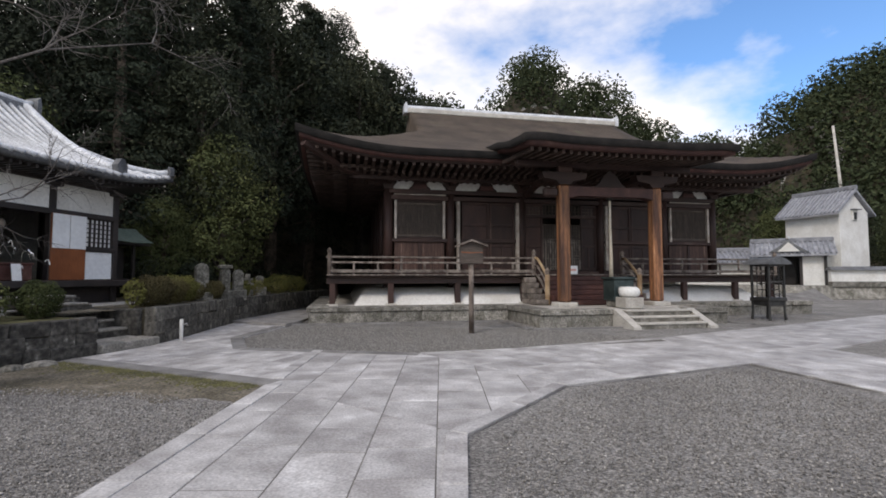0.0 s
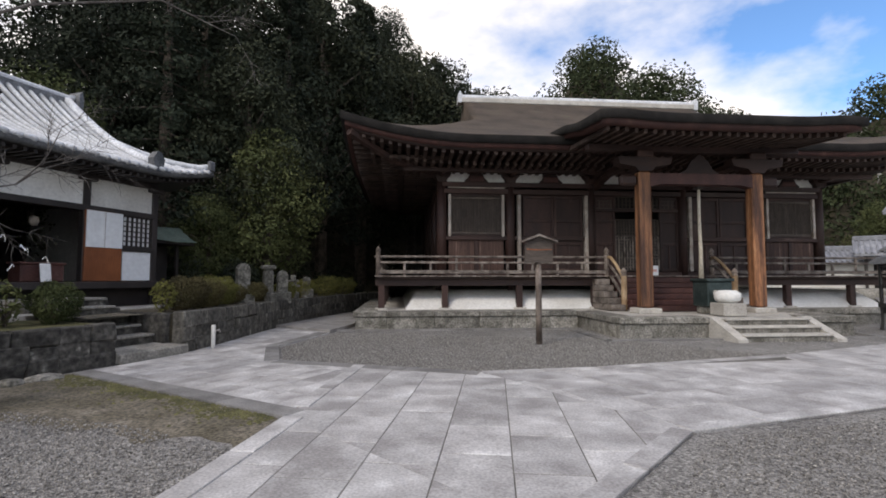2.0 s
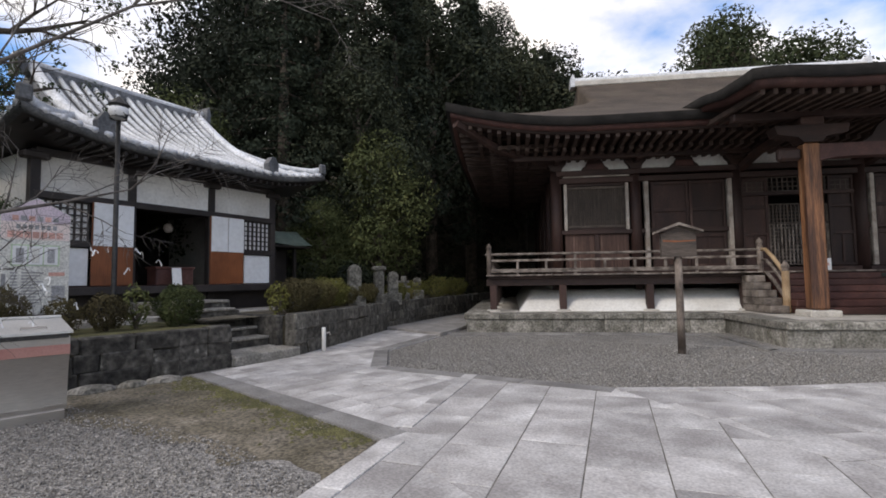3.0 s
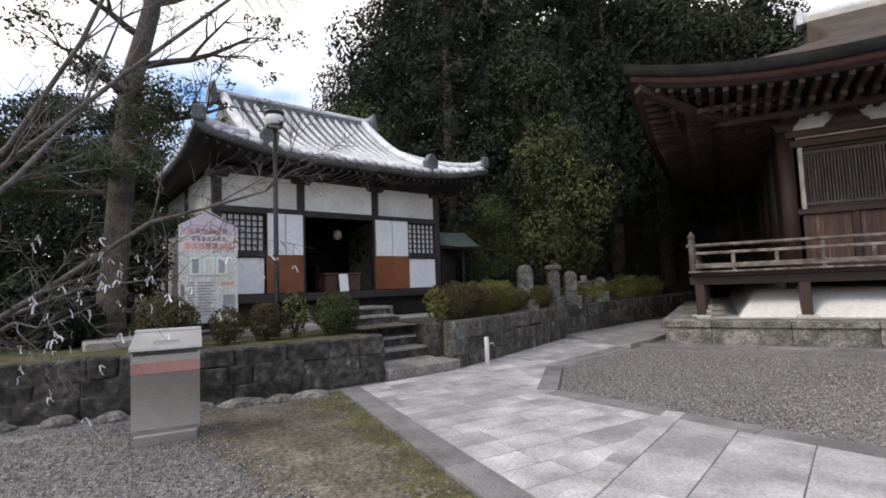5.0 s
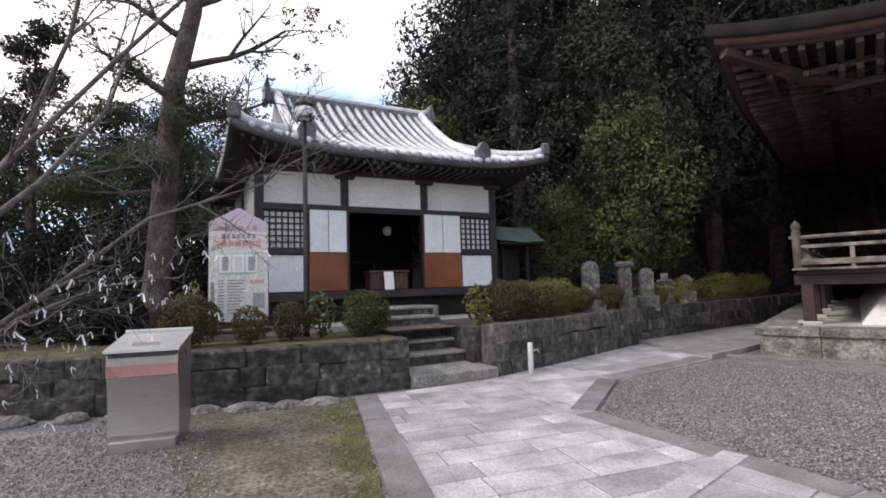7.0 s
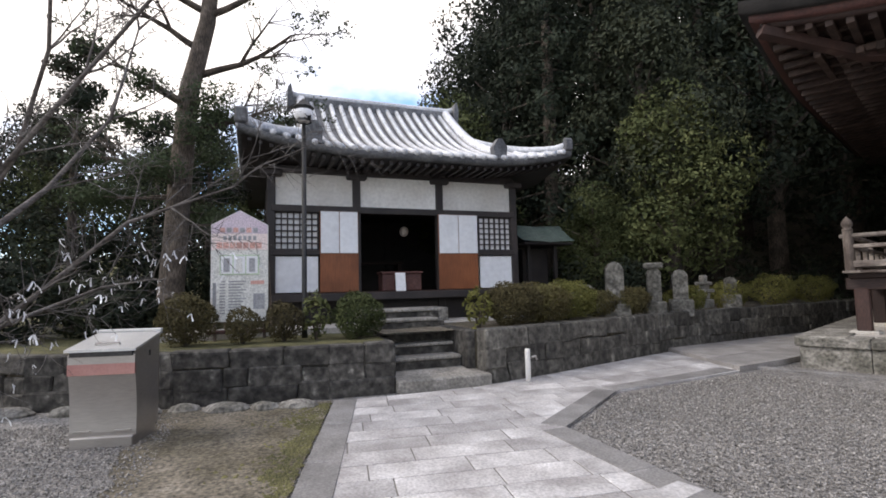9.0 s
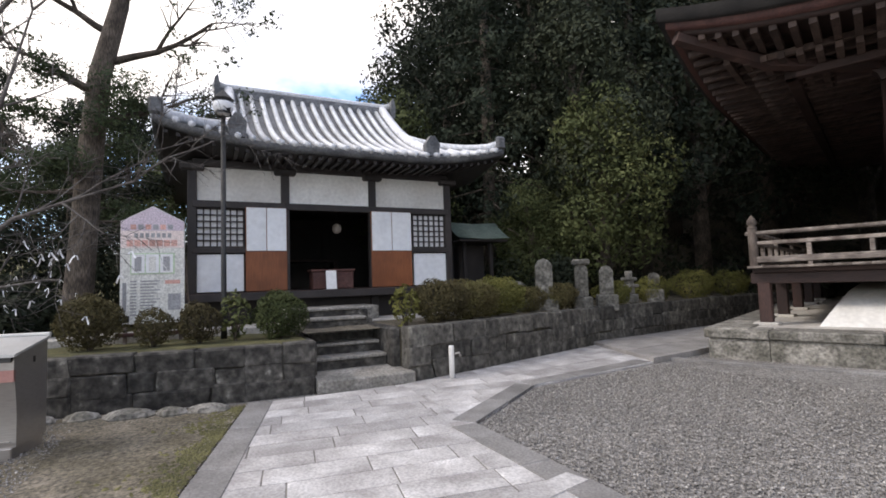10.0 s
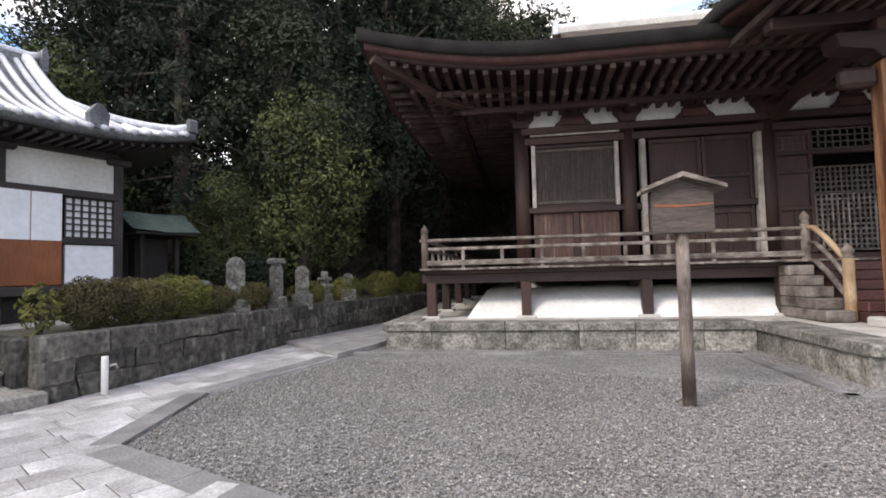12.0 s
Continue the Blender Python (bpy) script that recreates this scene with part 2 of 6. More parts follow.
PINK = mat("printed_pink", (0.76, 0.64, 0.60), (0.8, 0.7, 0.66), 0.3, 0.7, 0.0)
PURPLE = mat("printed_purple", (0.60, 0.50, 0.57), (0.68, 0.58, 0.64), 0.3, 0.7, 0.0)
CREAM = mat("printed_cream", (0.72, 0.71, 0.66), (0.8, 0.79, 0.74), 0.3, 0.7, 0.0)
REDINK = mat("printed_red", (0.64, 0.36, 0.30), (0.70, 0.42, 0.36), 0.3, 0.7, 0.0)
GREENINK = mat("printed_green", (0.42, 0.52, 0.36), (0.5, 0.6, 0.42), 0.3, 0.7, 0.0)
LEAF = leaf_mat("evergreen_leaf", (0.015, 0.02, 0.014), (0.038, 0.045, 0.027), (0.07, 0.074, 0.043))
LEAF2 = leaf_mat("bright_leaf", (0.038, 0.05, 0.02), (0.095, 0.108, 0.044), (0.17, 0.17, 0.07))
FARLEAF = leaf_mat("far_wood_leaf", (0.024, 0.034, 0.018), (0.052, 0.064, 0.03), (0.10, 0.092, 0.04))
CEDAR = leaf_mat("cedar_leaf", (0.014, 0.02, 0.014), (0.035, 0.044, 0.028), (0.066, 0.06, 0.04))
HEDGE = leaf_mat("azalea_leaf", (0.055, 0.046, 0.026), (0.105, 0.09, 0.04), (0.15, 0.145, 0.055))
HEDGEY = leaf_mat("yellow_leaf", (0.075, 0.08, 0.025), (0.17, 0.162, 0.05), (0.26, 0.235, 0.08))
NEEDLE = leaf_mat("pine_needle", (0.03, 0.045, 0.022), (0.07, 0.09, 0.045))
glass = bpy.data.materials.new("thin_glass")
glass.use_nodes = True
gb = glass.node_tree.nodes["Principled BSDF"]
gb.inputs["Transmission Weight"].default_value, gb.inputs["Roughness"].default_value, gb.inputs["IOR"].default_value = 1.0, 0.05, 1.1


# ---- mesh helpers ----
class Mesh:
    def __init__(self):
        self.v, self.f = [], []

    def add(self, verts, faces):
        o = len(self.v)
        self.v += [tuple(p) for p in verts]
        self.f += [tuple(i + o for i in q) for q in faces]
        return self

    def box(self, x0, x1, y0, y1, z0, z1, c=0.0):
        """A box with its twelve edges cut back by c."""
        if not c:
            vs = [(x, y, z) for z in (z0, z1) for y in (y0, y1) for x in (x0, x1)]
            return self.add(vs, [(0, 2, 3, 1), (4, 5, 7, 6), (0, 1, 5, 4), (2, 6, 7, 3), (0, 4, 6, 2), (1, 3, 7, 5)])
        c = min(c, 0.45 * min(x1 - x0, y1 - y0, z1 - z0))
        pts = {}
        vs = []
        for k, z in enumerate((z0, z1)):
            for j, y in enumerate((y0, y1)):
                for i, x in enumerate((x0, x1)):
                    sx, sy, sz = (1, -1)[i] * c, (1, -1)[j] * c, (1, -1)[k] * c
                    pts[i, j, k] = len(vs)
                    vs += [(x, y + sy, z + sz), (x + sx, y, z + sz), (x + sx, y + sy, z)]
        p = lambda i, j, k, a: pts[i, j, k] + a
        fs = []
        for s in (0, 1):
            q = [p(s, 0, 0, 0), p(s, 1, 0, 0), p(s, 1, 1, 0), p(s, 0, 1, 0)]
            fs.append(q if s else q[::-1])
            q = [p(0, s, 0, 1), p(1, s, 0, 1), p(1, s, 1, 1), p(0, s, 1, 1)]
            fs.append(q[::-1] if s else q)
            q = [p(0, 0, s, 2), p(1, 0, s, 2), p(1, 1, s, 2), p(0, 1, s, 2)]
            fs.append(q if s else q[::-1])
        for a in (0, 1):
            for b in (0, 1):
                e = [p(a, b, 0, 0), p(a, b, 1, 0), p(a, b, 1, 1), p(a, b, 0, 1)]
                fs.append(e if a != b else e[::-1])
                e = [p(a, 0, b, 0), p(a, 1, b, 0), p(a, 1, b, 2), p(a, 0, b, 2)]
                fs.append(e[::-1] if a != b else e)
                e = [p(0, a, b, 1), p(1, a, b, 1), p(1, a, b, 2), p(0, a, b, 2)]
                fs.append(e if a != b else e[::-1])
        for i in (0, 1):
            for j in (0, 1):
                for k in (0, 1):
                    t = [p(i, j, k, 0), p(i, j, k, 1), p(i, j, k, 2)]
                    fs.append(t if (i + j + k) % 2 else t[::-1])
        return self.add(vs, fs)

    def tube(self, path, radii, n=8, close=True):
        """A round tube along path with a radius at each point."""
        path = [Vector(q) for q in path]
        rings = []
        side = None
        for i, q in enumerate(path):
            d = (path[min(i + 1, len(path) - 1)] - path[max(i - 1, 0)]).normalized()
            if side is None:
                side = d.orthogonal().normalized()
            side = (side - d * side.dot(d)).normalized()
            up = d.cross(side)
            r = radii[i] if hasattr(radii, "__len__") else radii
            rings.append([q + r * (math.cos(2 * math.pi * k / n) * side + math.sin(2 * math.pi * k / n) * up) for k in range(n)])
        fs = [(i * n + k, i * n + (k + 1) % n, (i + 1) * n + (k + 1) % n, (i + 1) * n + k) for i in range(len(path) - 1) for k in range(n)]
        if close:
            fs += [tuple(range(n))[::-1], tuple((len(path) - 1) * n + k for k in range(n))]
        return self.add([q for r in rings for q in r], fs)

    def lathe(self, x, y, prof, n=16):
        """A turned body: prof is rows of radius and height."""
        return self.tube([(x, y, z + 1e-5 * i) for i, (r, z) in enumerate(prof)], [r for r, z in prof], n)

    def slab(self, poly, z0, z1, c=0.012):
        """A flat piece on a convex outline, upper edge cut back by c."""
        n = len(poly)
        cx, cy = sum(q[0] for q in poly) / n, sum(q[1] for q in poly) / n
        inn = []
        for x, y in poly:
            d = math.hypot(x - cx, y - cy) or 1
            k = max(0.0, 1 - 1.3 * c / d)
            inn.append((cx + (x - cx) * k, cy + (y - cy) * k))
        vs = [(x, y, z0) for x, y in poly] + [(x, y, z1 - c) for x, y in poly] + [(x, y, z1) for x, y in inn]
        fs = [tuple(range(n))[::-1], tuple(2 * n + i for i in range(n))]
        for r in (0, n):
            fs += [(r + i, r + (i + 1) % n, r + n + (i + 1) % n, r + n + i) for i in range(n)]
        return self.add(vs, fs)

    def prism(self, outline, y0, y1):
        """An outline in x and z, pushed from y0 to y1."""
        n = len(outline)
        return self.add([(x, y0, z) for x, z in outline] + [(x, y1, z) for x, z in outline],
                        [tuple(range(n)), tuple(range(2 * n - 1, n - 1, -1))] + [(i, i + n, (i + 1) % n + n, (i + 1) % n) for i in range(n)])

    def grid(self, rows):
        m = len(rows[0])
        return self.add([q for r in rows for q in r], [(i * m + j, i * m + j + 1, (i + 1) * m + j + 1, (i + 1) * m + j) for i in range(len(rows) - 1) for j in range(m - 1)])

    def data(self, name, material, smooth=False):
        me = bpy.data.meshes.new(name)
        me.from_pydata(self.v, [], self.f)
        me.materials.append(material)
        if smooth:
            me.polygons.foreach_set("use_smooth", [True] * len(me.polygons))
        me.update()
        return me


def part(name, mesh, material, parent=None, label="", smooth=False):
    ob = new(name, mesh.data(name, material, smooth))
    ob.parent = parent
    return tagged(ob, label) if label else ob


def share(ob, m, parent=None):
    """Another piece on the same mesh."""
    o = new(ob.name.split(".")[0], ob.data)
    o.parent = parent or ob.parent
    o.matrix_local = m
    return o


def thing(name, m, label, category, group="", kind=""):
    e = new(name)
    e.matrix_world = m
    return tagged(e, label, category, group, kind)


def setting(name, mesh, material, label="", smooth=False, category=""):
    return tagged(part(name, mesh, material, None, "", smooth), label, category or name.split("_")[0], "", "structure")


def smooth01(a, b, x):
    t = min(1.0, max(0.0, (x - a) / (b - a)))
    return t * t * (3 - 2 * t)


TEMPLE = Matrix.Translation((-7.10, 16.20, 0)) @ pose(0, 0, 0, 0, 0, 22.2) @ Matrix.Scale(1.035, 4)
TI = TEMPLE.inverted()


# ---- ground ----
def land(x, y):
    """Height of the land: flat court, wooded slopes behind the halls, hills further off."""
    h = smooth01(12.5, 19, y) * min(9.0, max(0.0, -11.5 - x) * 0.5)
    v = (TI @ Vector((x, y, 0))).y
    h = max(h, min(10.0, max(0.0, v - 15.5) * 0.33) * smooth01(24, 6, x))
    h = max(h, 4 * smooth01(-19, -40, x))
    for cx, cy, top, s in ((0, 90, 39, 11), (11, 91, 34, 9), (20, 92, 27, 8), (-17, 88, 28, 10), (56, 92, 36, 15), (42, 90, 28, 10), (31, 94, 23, 9), (82, 84, 40, 22), (-34, 50, 25, 14), (-21, 52, 24, 8), (-13, 56, 19, 7), (120, 60, 34, 34)):
        h = max(h, top * math.exp(-((x - cx) ** 2 + (y - cy) ** 2) / (2 * s * s)) - 1.5)
    return h


axis = [-2400, -900, -300, -150] + [-100 + 4 * i for i in range(18)] + [-28 + 2 * i for i in range(30)] + [33 + 5 * i for i in range(24)] + [170, 320, 900, 2400]
rows = [[(x, y, land(x, y) - 0.012) for x in axis] for y in axis]
setting("ground", Mesh().grid(rows), GRAVEL, "grey gravel court rising into wooded slopes", True)
hs = Mesh()
ax2 = [-100 + 4 * i for i in range(18)] + [-28 + 1.6 * i for i in range(38)] + [34 + 5 * i for i in range(24)]
ay2 = [10 + 1.6 * i for i in range(26)] + [52 + 5 * i for i in range(16)]
for i in range(len(ax2) - 1):
    for j in range(len(ay2) - 1):
        q = [(ax2[i], ay2[j]), (ax2[i + 1], ay2[j]), (ax2[i + 1], ay2[j + 1]), (ax2[i], ay2[j + 1])]
        hh = [land(*c) for c in q]
        if max(hh) > 0.05:
            hs.add([(*c, h + 0.3 * smooth01(0.0, 2.0, h) + 0.02 + 0.12 * noise.noise((c[0] * 0.6, c[1] * 0.6, 0))) for c, h in zip(q, hh)], [(0, 1, 2, 3)])
setting("hillside", hs, EARTH, "leaf-strewn dark forest floor on a steep slope", True, "slope")


# ---- paving ----
def clip(poly, region):
    """A convex outline cut to a convex region, both counter-clockwise."""
    for (ax, ay), (bx, by) in zip(region, region[1:] + region[:1]):
        out = []
        side = lambda q: (bx - ax) * (q[1] - ay) - (by - ay) * (q[0] - ax)
        for p, q in zip(poly, poly[1:] + poly[:1]):
            a, b = side(p), side(q)
            if a >= 0:
                out.append(p)
            if (a < 0) != (b < 0):
                t = a / (a - b)
                out.append((p[0] + t * (q[0] - p[0]), p[1] + t * (q[1] - p[1])))
        poly = out
        if len(poly) < 3:
            return []
    return poly


def area(poly):
    return 0.5 * sum(p[0] * q[1] - q[0] * p[1] for p, q in zip(poly, poly[1:] + poly[:1]))


def pave(parent, region, angle, length, width, material, top=0.018, gap=0.005, seed=1, name="paving_slab"):
    """Slabs in running bond, cut to the region."""
    rnd = random.Random(seed)
    ca, sa = math.cos(radians(angle)), math.sin(radians(angle))
    us = [x * ca + y * sa for x, y in region]
    vs = [-x * sa + y * ca for x, y in region]
    row = math.floor(min(vs) / width)
    while row * width < max(vs):
        v = row * width
        rnd = random.Random(seed * 1000 + row)
        u = -30 - rnd.random() * length
        while u < max(us):
            le = length * rnd.uniform(0.8, 1.2)
            q = [(u + gap, v + gap), (u + le - gap, v + gap), (u + le - gap, v + width - gap), (u + gap, v + width - gap)]
            if u + le < min(us):
                u += le
                continue
            q = clip([(a * ca - b * sa, a * sa + b * ca) for a, b in q], region)
            if len(q) > 2 and area(q) > 0.003:
                part(name, Mesh().slab(q, -0.02, top + rnd.uniform(-0.002, 0.002), 0.004), material, parent)
            u += le
        row += 1


def strip(parent, pts, width, material, top=0.03, name="kerb_stone", piece=1.1):
    """Kerb stones along a line, to its left."""
    for (ax, ay), (bx, by) in zip(pts, pts[1:]):
        d = math.hypot(bx - ax, by - ay)
        n = max(1, round(d / piece))
        ux, uy = (bx - ax) / d, (by - ay) / d
        for i in range(n):
            a, b = d * i / n + 0.004, d * (i + 1) / n - 0.004
            q = [(ax + ux * a, ay + uy * a), (ax + ux * b, ay + uy * b), (ax + ux * b - uy * width, ay + uy * b + ux * width), (ax + ux * a - uy * width, ay + uy * a + ux * width)]
            part(name, Mesh().slab(q, -0.05, top, 0.01), material, parent)


P_A = [(-1.3, -6.5), (1.0, -6.5), (-0.61, 4.65), (-3.66, 6.3)]
P_B = [(-3.66, 6.3), (-0.61, 4.65), (0.43, 7.0), (-2.2, 9.42), (-4.4, 9.42)]
P_C = [(0.43, 7.0), (3.62, 9.3), (2.9, 12.75), (-0.46, 10.35), (-2.2, 9.42)]
P_D = [(3.62, 9.3), (9.2, -4.8), (11.7, -3.8), (5.9, 11.4), (4.35, 14.05), (2.9, 12.75)]
P_E = [(5.9, 11.4), (15.5, 20.2), (13.6, 22.3), (4.35, 14.05)]
P_F = [(-8.25, 7.45), (-3.7, 6.4), (-4.42, 9.42), (-5.95, 9.45), (-8.25, 9.495)]
P_G = [(-8.25, 9.495), (-5.95, 9.45), (-7.1, 11.05), (-8.7, 11.2)]
P_G2 = [(-8.7, 11.2), (-7.1, 11.05), (-7.45, 13.8), (-9.7, 14.6)]
P_H = [(-9.75, 14.6), (-7.45, 13.8), (-7.6, 15.0), (-8.6, 20.0), (-10.4, 20.0)]
pavement = thing("pavement", Matrix(), "pale granite slab paths with dark kerbs across the court", "pavement", kind="structure")
bed = Mesh()
for reg in (P_A, P_B, P_C, P_D, P_E, P_F, P_G, P_G2, P_H):
    n0 = len(reg)
    bed.add([(x, y, 0.0135) for x, y in reg], [tuple(range(n0))])
part("joint_bed", bed, JOINT, pavement)
pave(pavement, P_A, 101, 0.82, 0.6, SLAB, seed=1)
pave(pavement, P_B, 101, 0.82, 0.6, SLAB, seed=1)
pave(pavement, P_C, 36, 1.05, 0.62, SLAB, seed=3)
pave(pavement, P_D, 112, 1.05, 0.62, SLAB, seed=4)
pave(pavement, P_E, 42.5, 1.2, 0.7, SLAB, seed=5)
pave(pavement, P_F, 81, 0.82, 0.34, SLAB, seed=6)
pave(pavement, P_G, 81, 0.82, 0.34, SLAB, seed=6)
pave(pavement, P_G2, 98, 0.8, 0.42, SLAB, seed=11)
pave(pavement, P_H, 98, 1.1, 0.7, SLABD, seed=9, top=0.085)
strip(pavement, [(-3.66, 6.3), (-1.3, -6.5)], 0.22, SLAB)
strip(pavement, [(-8.3, 7.42), (-3.66, 6.3)], 0.3, KERB, 0.026)
strip(pavement, [(1.0, -6.5), (-0.61, 4.65), (0.43, 7.0), (3.62, 9.3), (9.2, -4.8)], 0.2, SLAB)
strip(pavement, [(2.9, 12.75), (-0.46, 10.35), (-2.2, 9.42)], 0.2, SLAB)
strip(pavement, [(-2.2, 9.42), (-5.95, 9.45), (-7.1, 11.05), (-7.5, 13.8)], 0.28, KERB, 0.026)
strip(pavement, [(-4.42, 9.38), (-3.82, 6.68)], 0.2, SLAB, 0.03)

# bare mossy earth between path and wall
dirt = [(-3.70, 6.27), (-8.35, 7.4), (-9.3, 3.9), (-3.2, 3.9)]
nd = Mesh()
for i in range(60):
    for j in range(36):
        x0, y0 = -9.3 + 6.3 * i / 60, 3.9 + 3.6 * j / 36
        q = clip([(x0, y0), (x0 + 0.105, y0), (x0 + 0.105, y0 + 0.1), (x0, y0 + 0.1)], dirt)
        if len(q) > 2:
            nd.add([(x, y, min(0.006, -0.03 + 0.05 * (y - 5.0 - 0.45 * noise.noise((x * 0.9, y * 0.9, 4)))) + 0.012 * noise.noise((x * 3, y * 3, 2))) for x, y in q], [tuple(range(len(q)))])
setting("bare_ground", nd, DIRT, "bare brown earth with patches of moss beside the path", True, "ground")

# moss seam along the kerb and the wall foot
rnd = random.Random(3)
ms = Mesh()
for _ in range(1500):
    t = rnd.random()
    w = abs(rnd.gauss(0, 0.3)) * (0.6 + 0.8 * noise.noise((t * 9, 2.0, 0)))
    x, y = -8.2 + 4.45 * t - 0.2 * w, 7.36 - 1.08 * t - w
    if y > 4.2:
        r, a = rnd.uniform(0.012, 0.035), rnd.uniform(0, 6.28)
        q = [(x + r * math.cos(a + k * 1.2566), y + r * math.sin(a + k * 1.2566), 0.004) for k in range(5)]
        ms.add(q + [(x, y, 0.012 + 0.4 * r)], [(k, (k + 1) % 5, 5) for k in range(5)])
tagged(part("moss", ms, MOSS, None, "", True), "low green moss tufts along the path kerb", "moss", "", "stuff")

# loose gravel stones, nearest stretches
rnd = random.Random(5)
peb = Mesh()
oct_f = [(0, 2, 4), (2, 1, 4), (1, 3, 4), (3, 0, 4), (2, 0, 5), (1, 2, 5), (3, 1, 5), (0, 3, 5)]


def scatter(region, count):
    xs, ys = [q[0] for q in region], [q[1] for q in region]
    done = 0
    while done < count:
        x, y = rnd.uniform(min(xs), max(xs)), rnd.uniform(min(ys), max(ys))
        if all((bx - ax) * (y - ay) - (by - ay) * (x - ax) > 0 for (ax, ay), (bx, by) in zip(region, region[1:] + region[:1])):
            r, a = rnd.uniform(0.006, 0.015), rnd.uniform(0, 3.1)
            c, s = math.cos(a) * r, math.sin(a) * r
            e = rnd.uniform(0.5, 0.9)
            z = rnd.uniform(-0.004, 0.008)
            peb.add([(x + c, y + s, z), (x - c, y - s, z), (x - s * e, y + c * e, z), (x + s * e, y - c * e, z), (x, y, z + r * 0.7), (x, y, z - r)], oct_f)
            done += 1


scatter([(-5.9, 9.5), (-2.2, 9.48), (-0.46, 10.4), (2.8, 12.85), (0.0, 14.7), (-7.3, 13.9), (-7.05, 11.05)], 60000)
scatter([(0.4, -1.0), (6.4, -1.0), (3.55, 8.9), (0.6, 6.9), (-0.35, 4.65)], 30000)
scatter([(-8.6, 1.0), (-2.9, 1.0), (-3.4, 5.3), (-5.0, 5.6), (-8.6, 5.6)], 24000)
tagged(part("gravel", peb, PEBBLE), "loose grey crushed gravel stones on the court", "gravel", "", "stuff")


# ---- retaining walls ----
def stone_wall(name, pts, height, thick, seed, label, stone=WALLSTONE):
    """Dry dark stones in courses, each a piece; pts runs with the face to its right."""
    rnd = random.Random(seed)
    base = thing(name, Matrix(), label, "wall", kind="structure")
    for (ax, ay), (bx, by) in zip(pts, pts[1:]):
        d = math.hypot(bx - ax, by - ay)
        ux, uy = (bx - ax) / d, (by - ay) / d
        core = Mesh()
        core.add([(ax - uy * 0.06, ay + ux * 0.06, -0.05), (bx - uy * 0.06, by + ux * 0.06, -0.05), (bx - uy * thick, by + ux * thick, -0.05), (ax - uy * thick, ay + ux * thick, -0.05)] +
                 [(ax - uy * 0.06, ay + ux * 0.06, height - 0.04), (bx - uy * 0.06, by + ux * 0.06, height - 0.04), (bx - uy * thick, by + ux * thick, height - 0.04), (ax - uy * thick, ay + ux * thick, height - 0.04)],
                 [(0, 1, 5, 4), (1, 2, 6, 5), (2, 3, 7, 6), (3, 0, 4, 7), (4, 5, 6, 7)])
        part("core", core, EARTH, base)
        zs = [-0.04, height * 0.3, height * 0.64, height]
        for k in range(3):
            s = -0.02
            while s < d:
                le = min(rnd.uniform(0.3, 0.95), d - s + 0.02)
                if d - s - le < 0.2:
                    le = d - s + 0.02
                z0, z1 = zs[k] + rnd.uniform(-0.05, 0.012) * (k > 0), zs[k + 1] + rnd.uniform(-0.02, 0.04) * (k < 2)
                p = rnd.uniform(-0.02, 0.03)
                m = Mesh().box(s + 0.004, s + le - 0.004, -p, 0.25, z0 + 0.003, z1 - 0.003, 0.022)
                m.v = [(x + 0.06 * noise.noise((x * 3, z * 5, seed)), y + 0.03 * noise.noise((x * 6 + 3, z * 6, seed)), z + 0.035 * noise.noise((x * 4, z * 4 + 9, seed))) for x, y, z in m.v]
                m.v = [(ax + ux * x - uy * y, ay + uy * x + ux * y, z) for x, y, z in m.v]
                part("wall_stone", m, stone, base)
                s += le
    return base


stone_wall("wall_west", [(-11.2, 1.2), (-9.55, 3.6), (-8.95, 5.4), (-8.55, 7.4), (-8.5, 8.3)], 0.72, 0.5, 3, "dark stained dry stone retaining wall with lichen")
stone_wall("wall_north", [(-8.45, 9.75), (-8.75, 11.3), (-9.85, 14.9), (-10.5, 20.0), (-11.0, 27.0)], 0.82, 0.5, 4, "low dark stone retaining wall below the azaleas", WALLPALE)
rnd = random.Random(8)
for x, y in ((-8.62, 5.6), (-8.45, 6.1), (-8.3, 6.55), (-8.22, 6.95), (-8.9, 4.7), (-9.15, 4.2), (-9.4, 3.5), (-8.7, 5.15)):
    r = rnd.uniform(0.12, 0.24)
    m = Mesh().lathe(0, 0, [(r * 0.9, -0.05), (r, 0.02), (r * 0.75, 0.07), (r * 0.3, 0.1)], 9)
    m.v = [(a * 1.3 + 0.05 * noise.noise((a * 9, b * 9, x)), b * 0.8 + 0.05 * noise.noise((b * 9, a * 9, y)), c) for a, b, c in m.v]
    ob = tagged(part("edging_stone", m, STONE), "flat grey field stone at the foot of the wall", "stone", "edging stones")
    ob.matrix_world = pose(x, y, 0, 0, 0, 75)

# terraces behind the walls
def terrace(name, pts, z, material, label, ridge=0.03):
    m = Mesh()
    n = len(pts)
    nu, nv = 40, 24
    rows = []
    for j in range(nv + 1):
        w = j / nv
        r = []
        for i in range(nu + 1):
            s = i / nu * (len(pts) - 1)
            k = min(int(s), len(pts) - 2)
            (a, b), (c, d) = pts[k], pts[k + 1]
            x, y, x2, y2 = a[0] + (c[0] - a[0]) * (s - k), a[1] + (c[1] - a[1]) * (s - k), b[0] + (d[0] - b[0]) * (s - k), b[1] + (d[1] - b[1]) * (s - k)
            px, py = x + (x2 - x) * w, y + (y2 - y) * w
            r.append((px, py, max(z, land(px, py) + 0.05) + ridge * noise.noise((px * 2, py * 2, 1))))
        rows.append(r)
    setting(name, m.grid(rows), material, label, True, "ground")


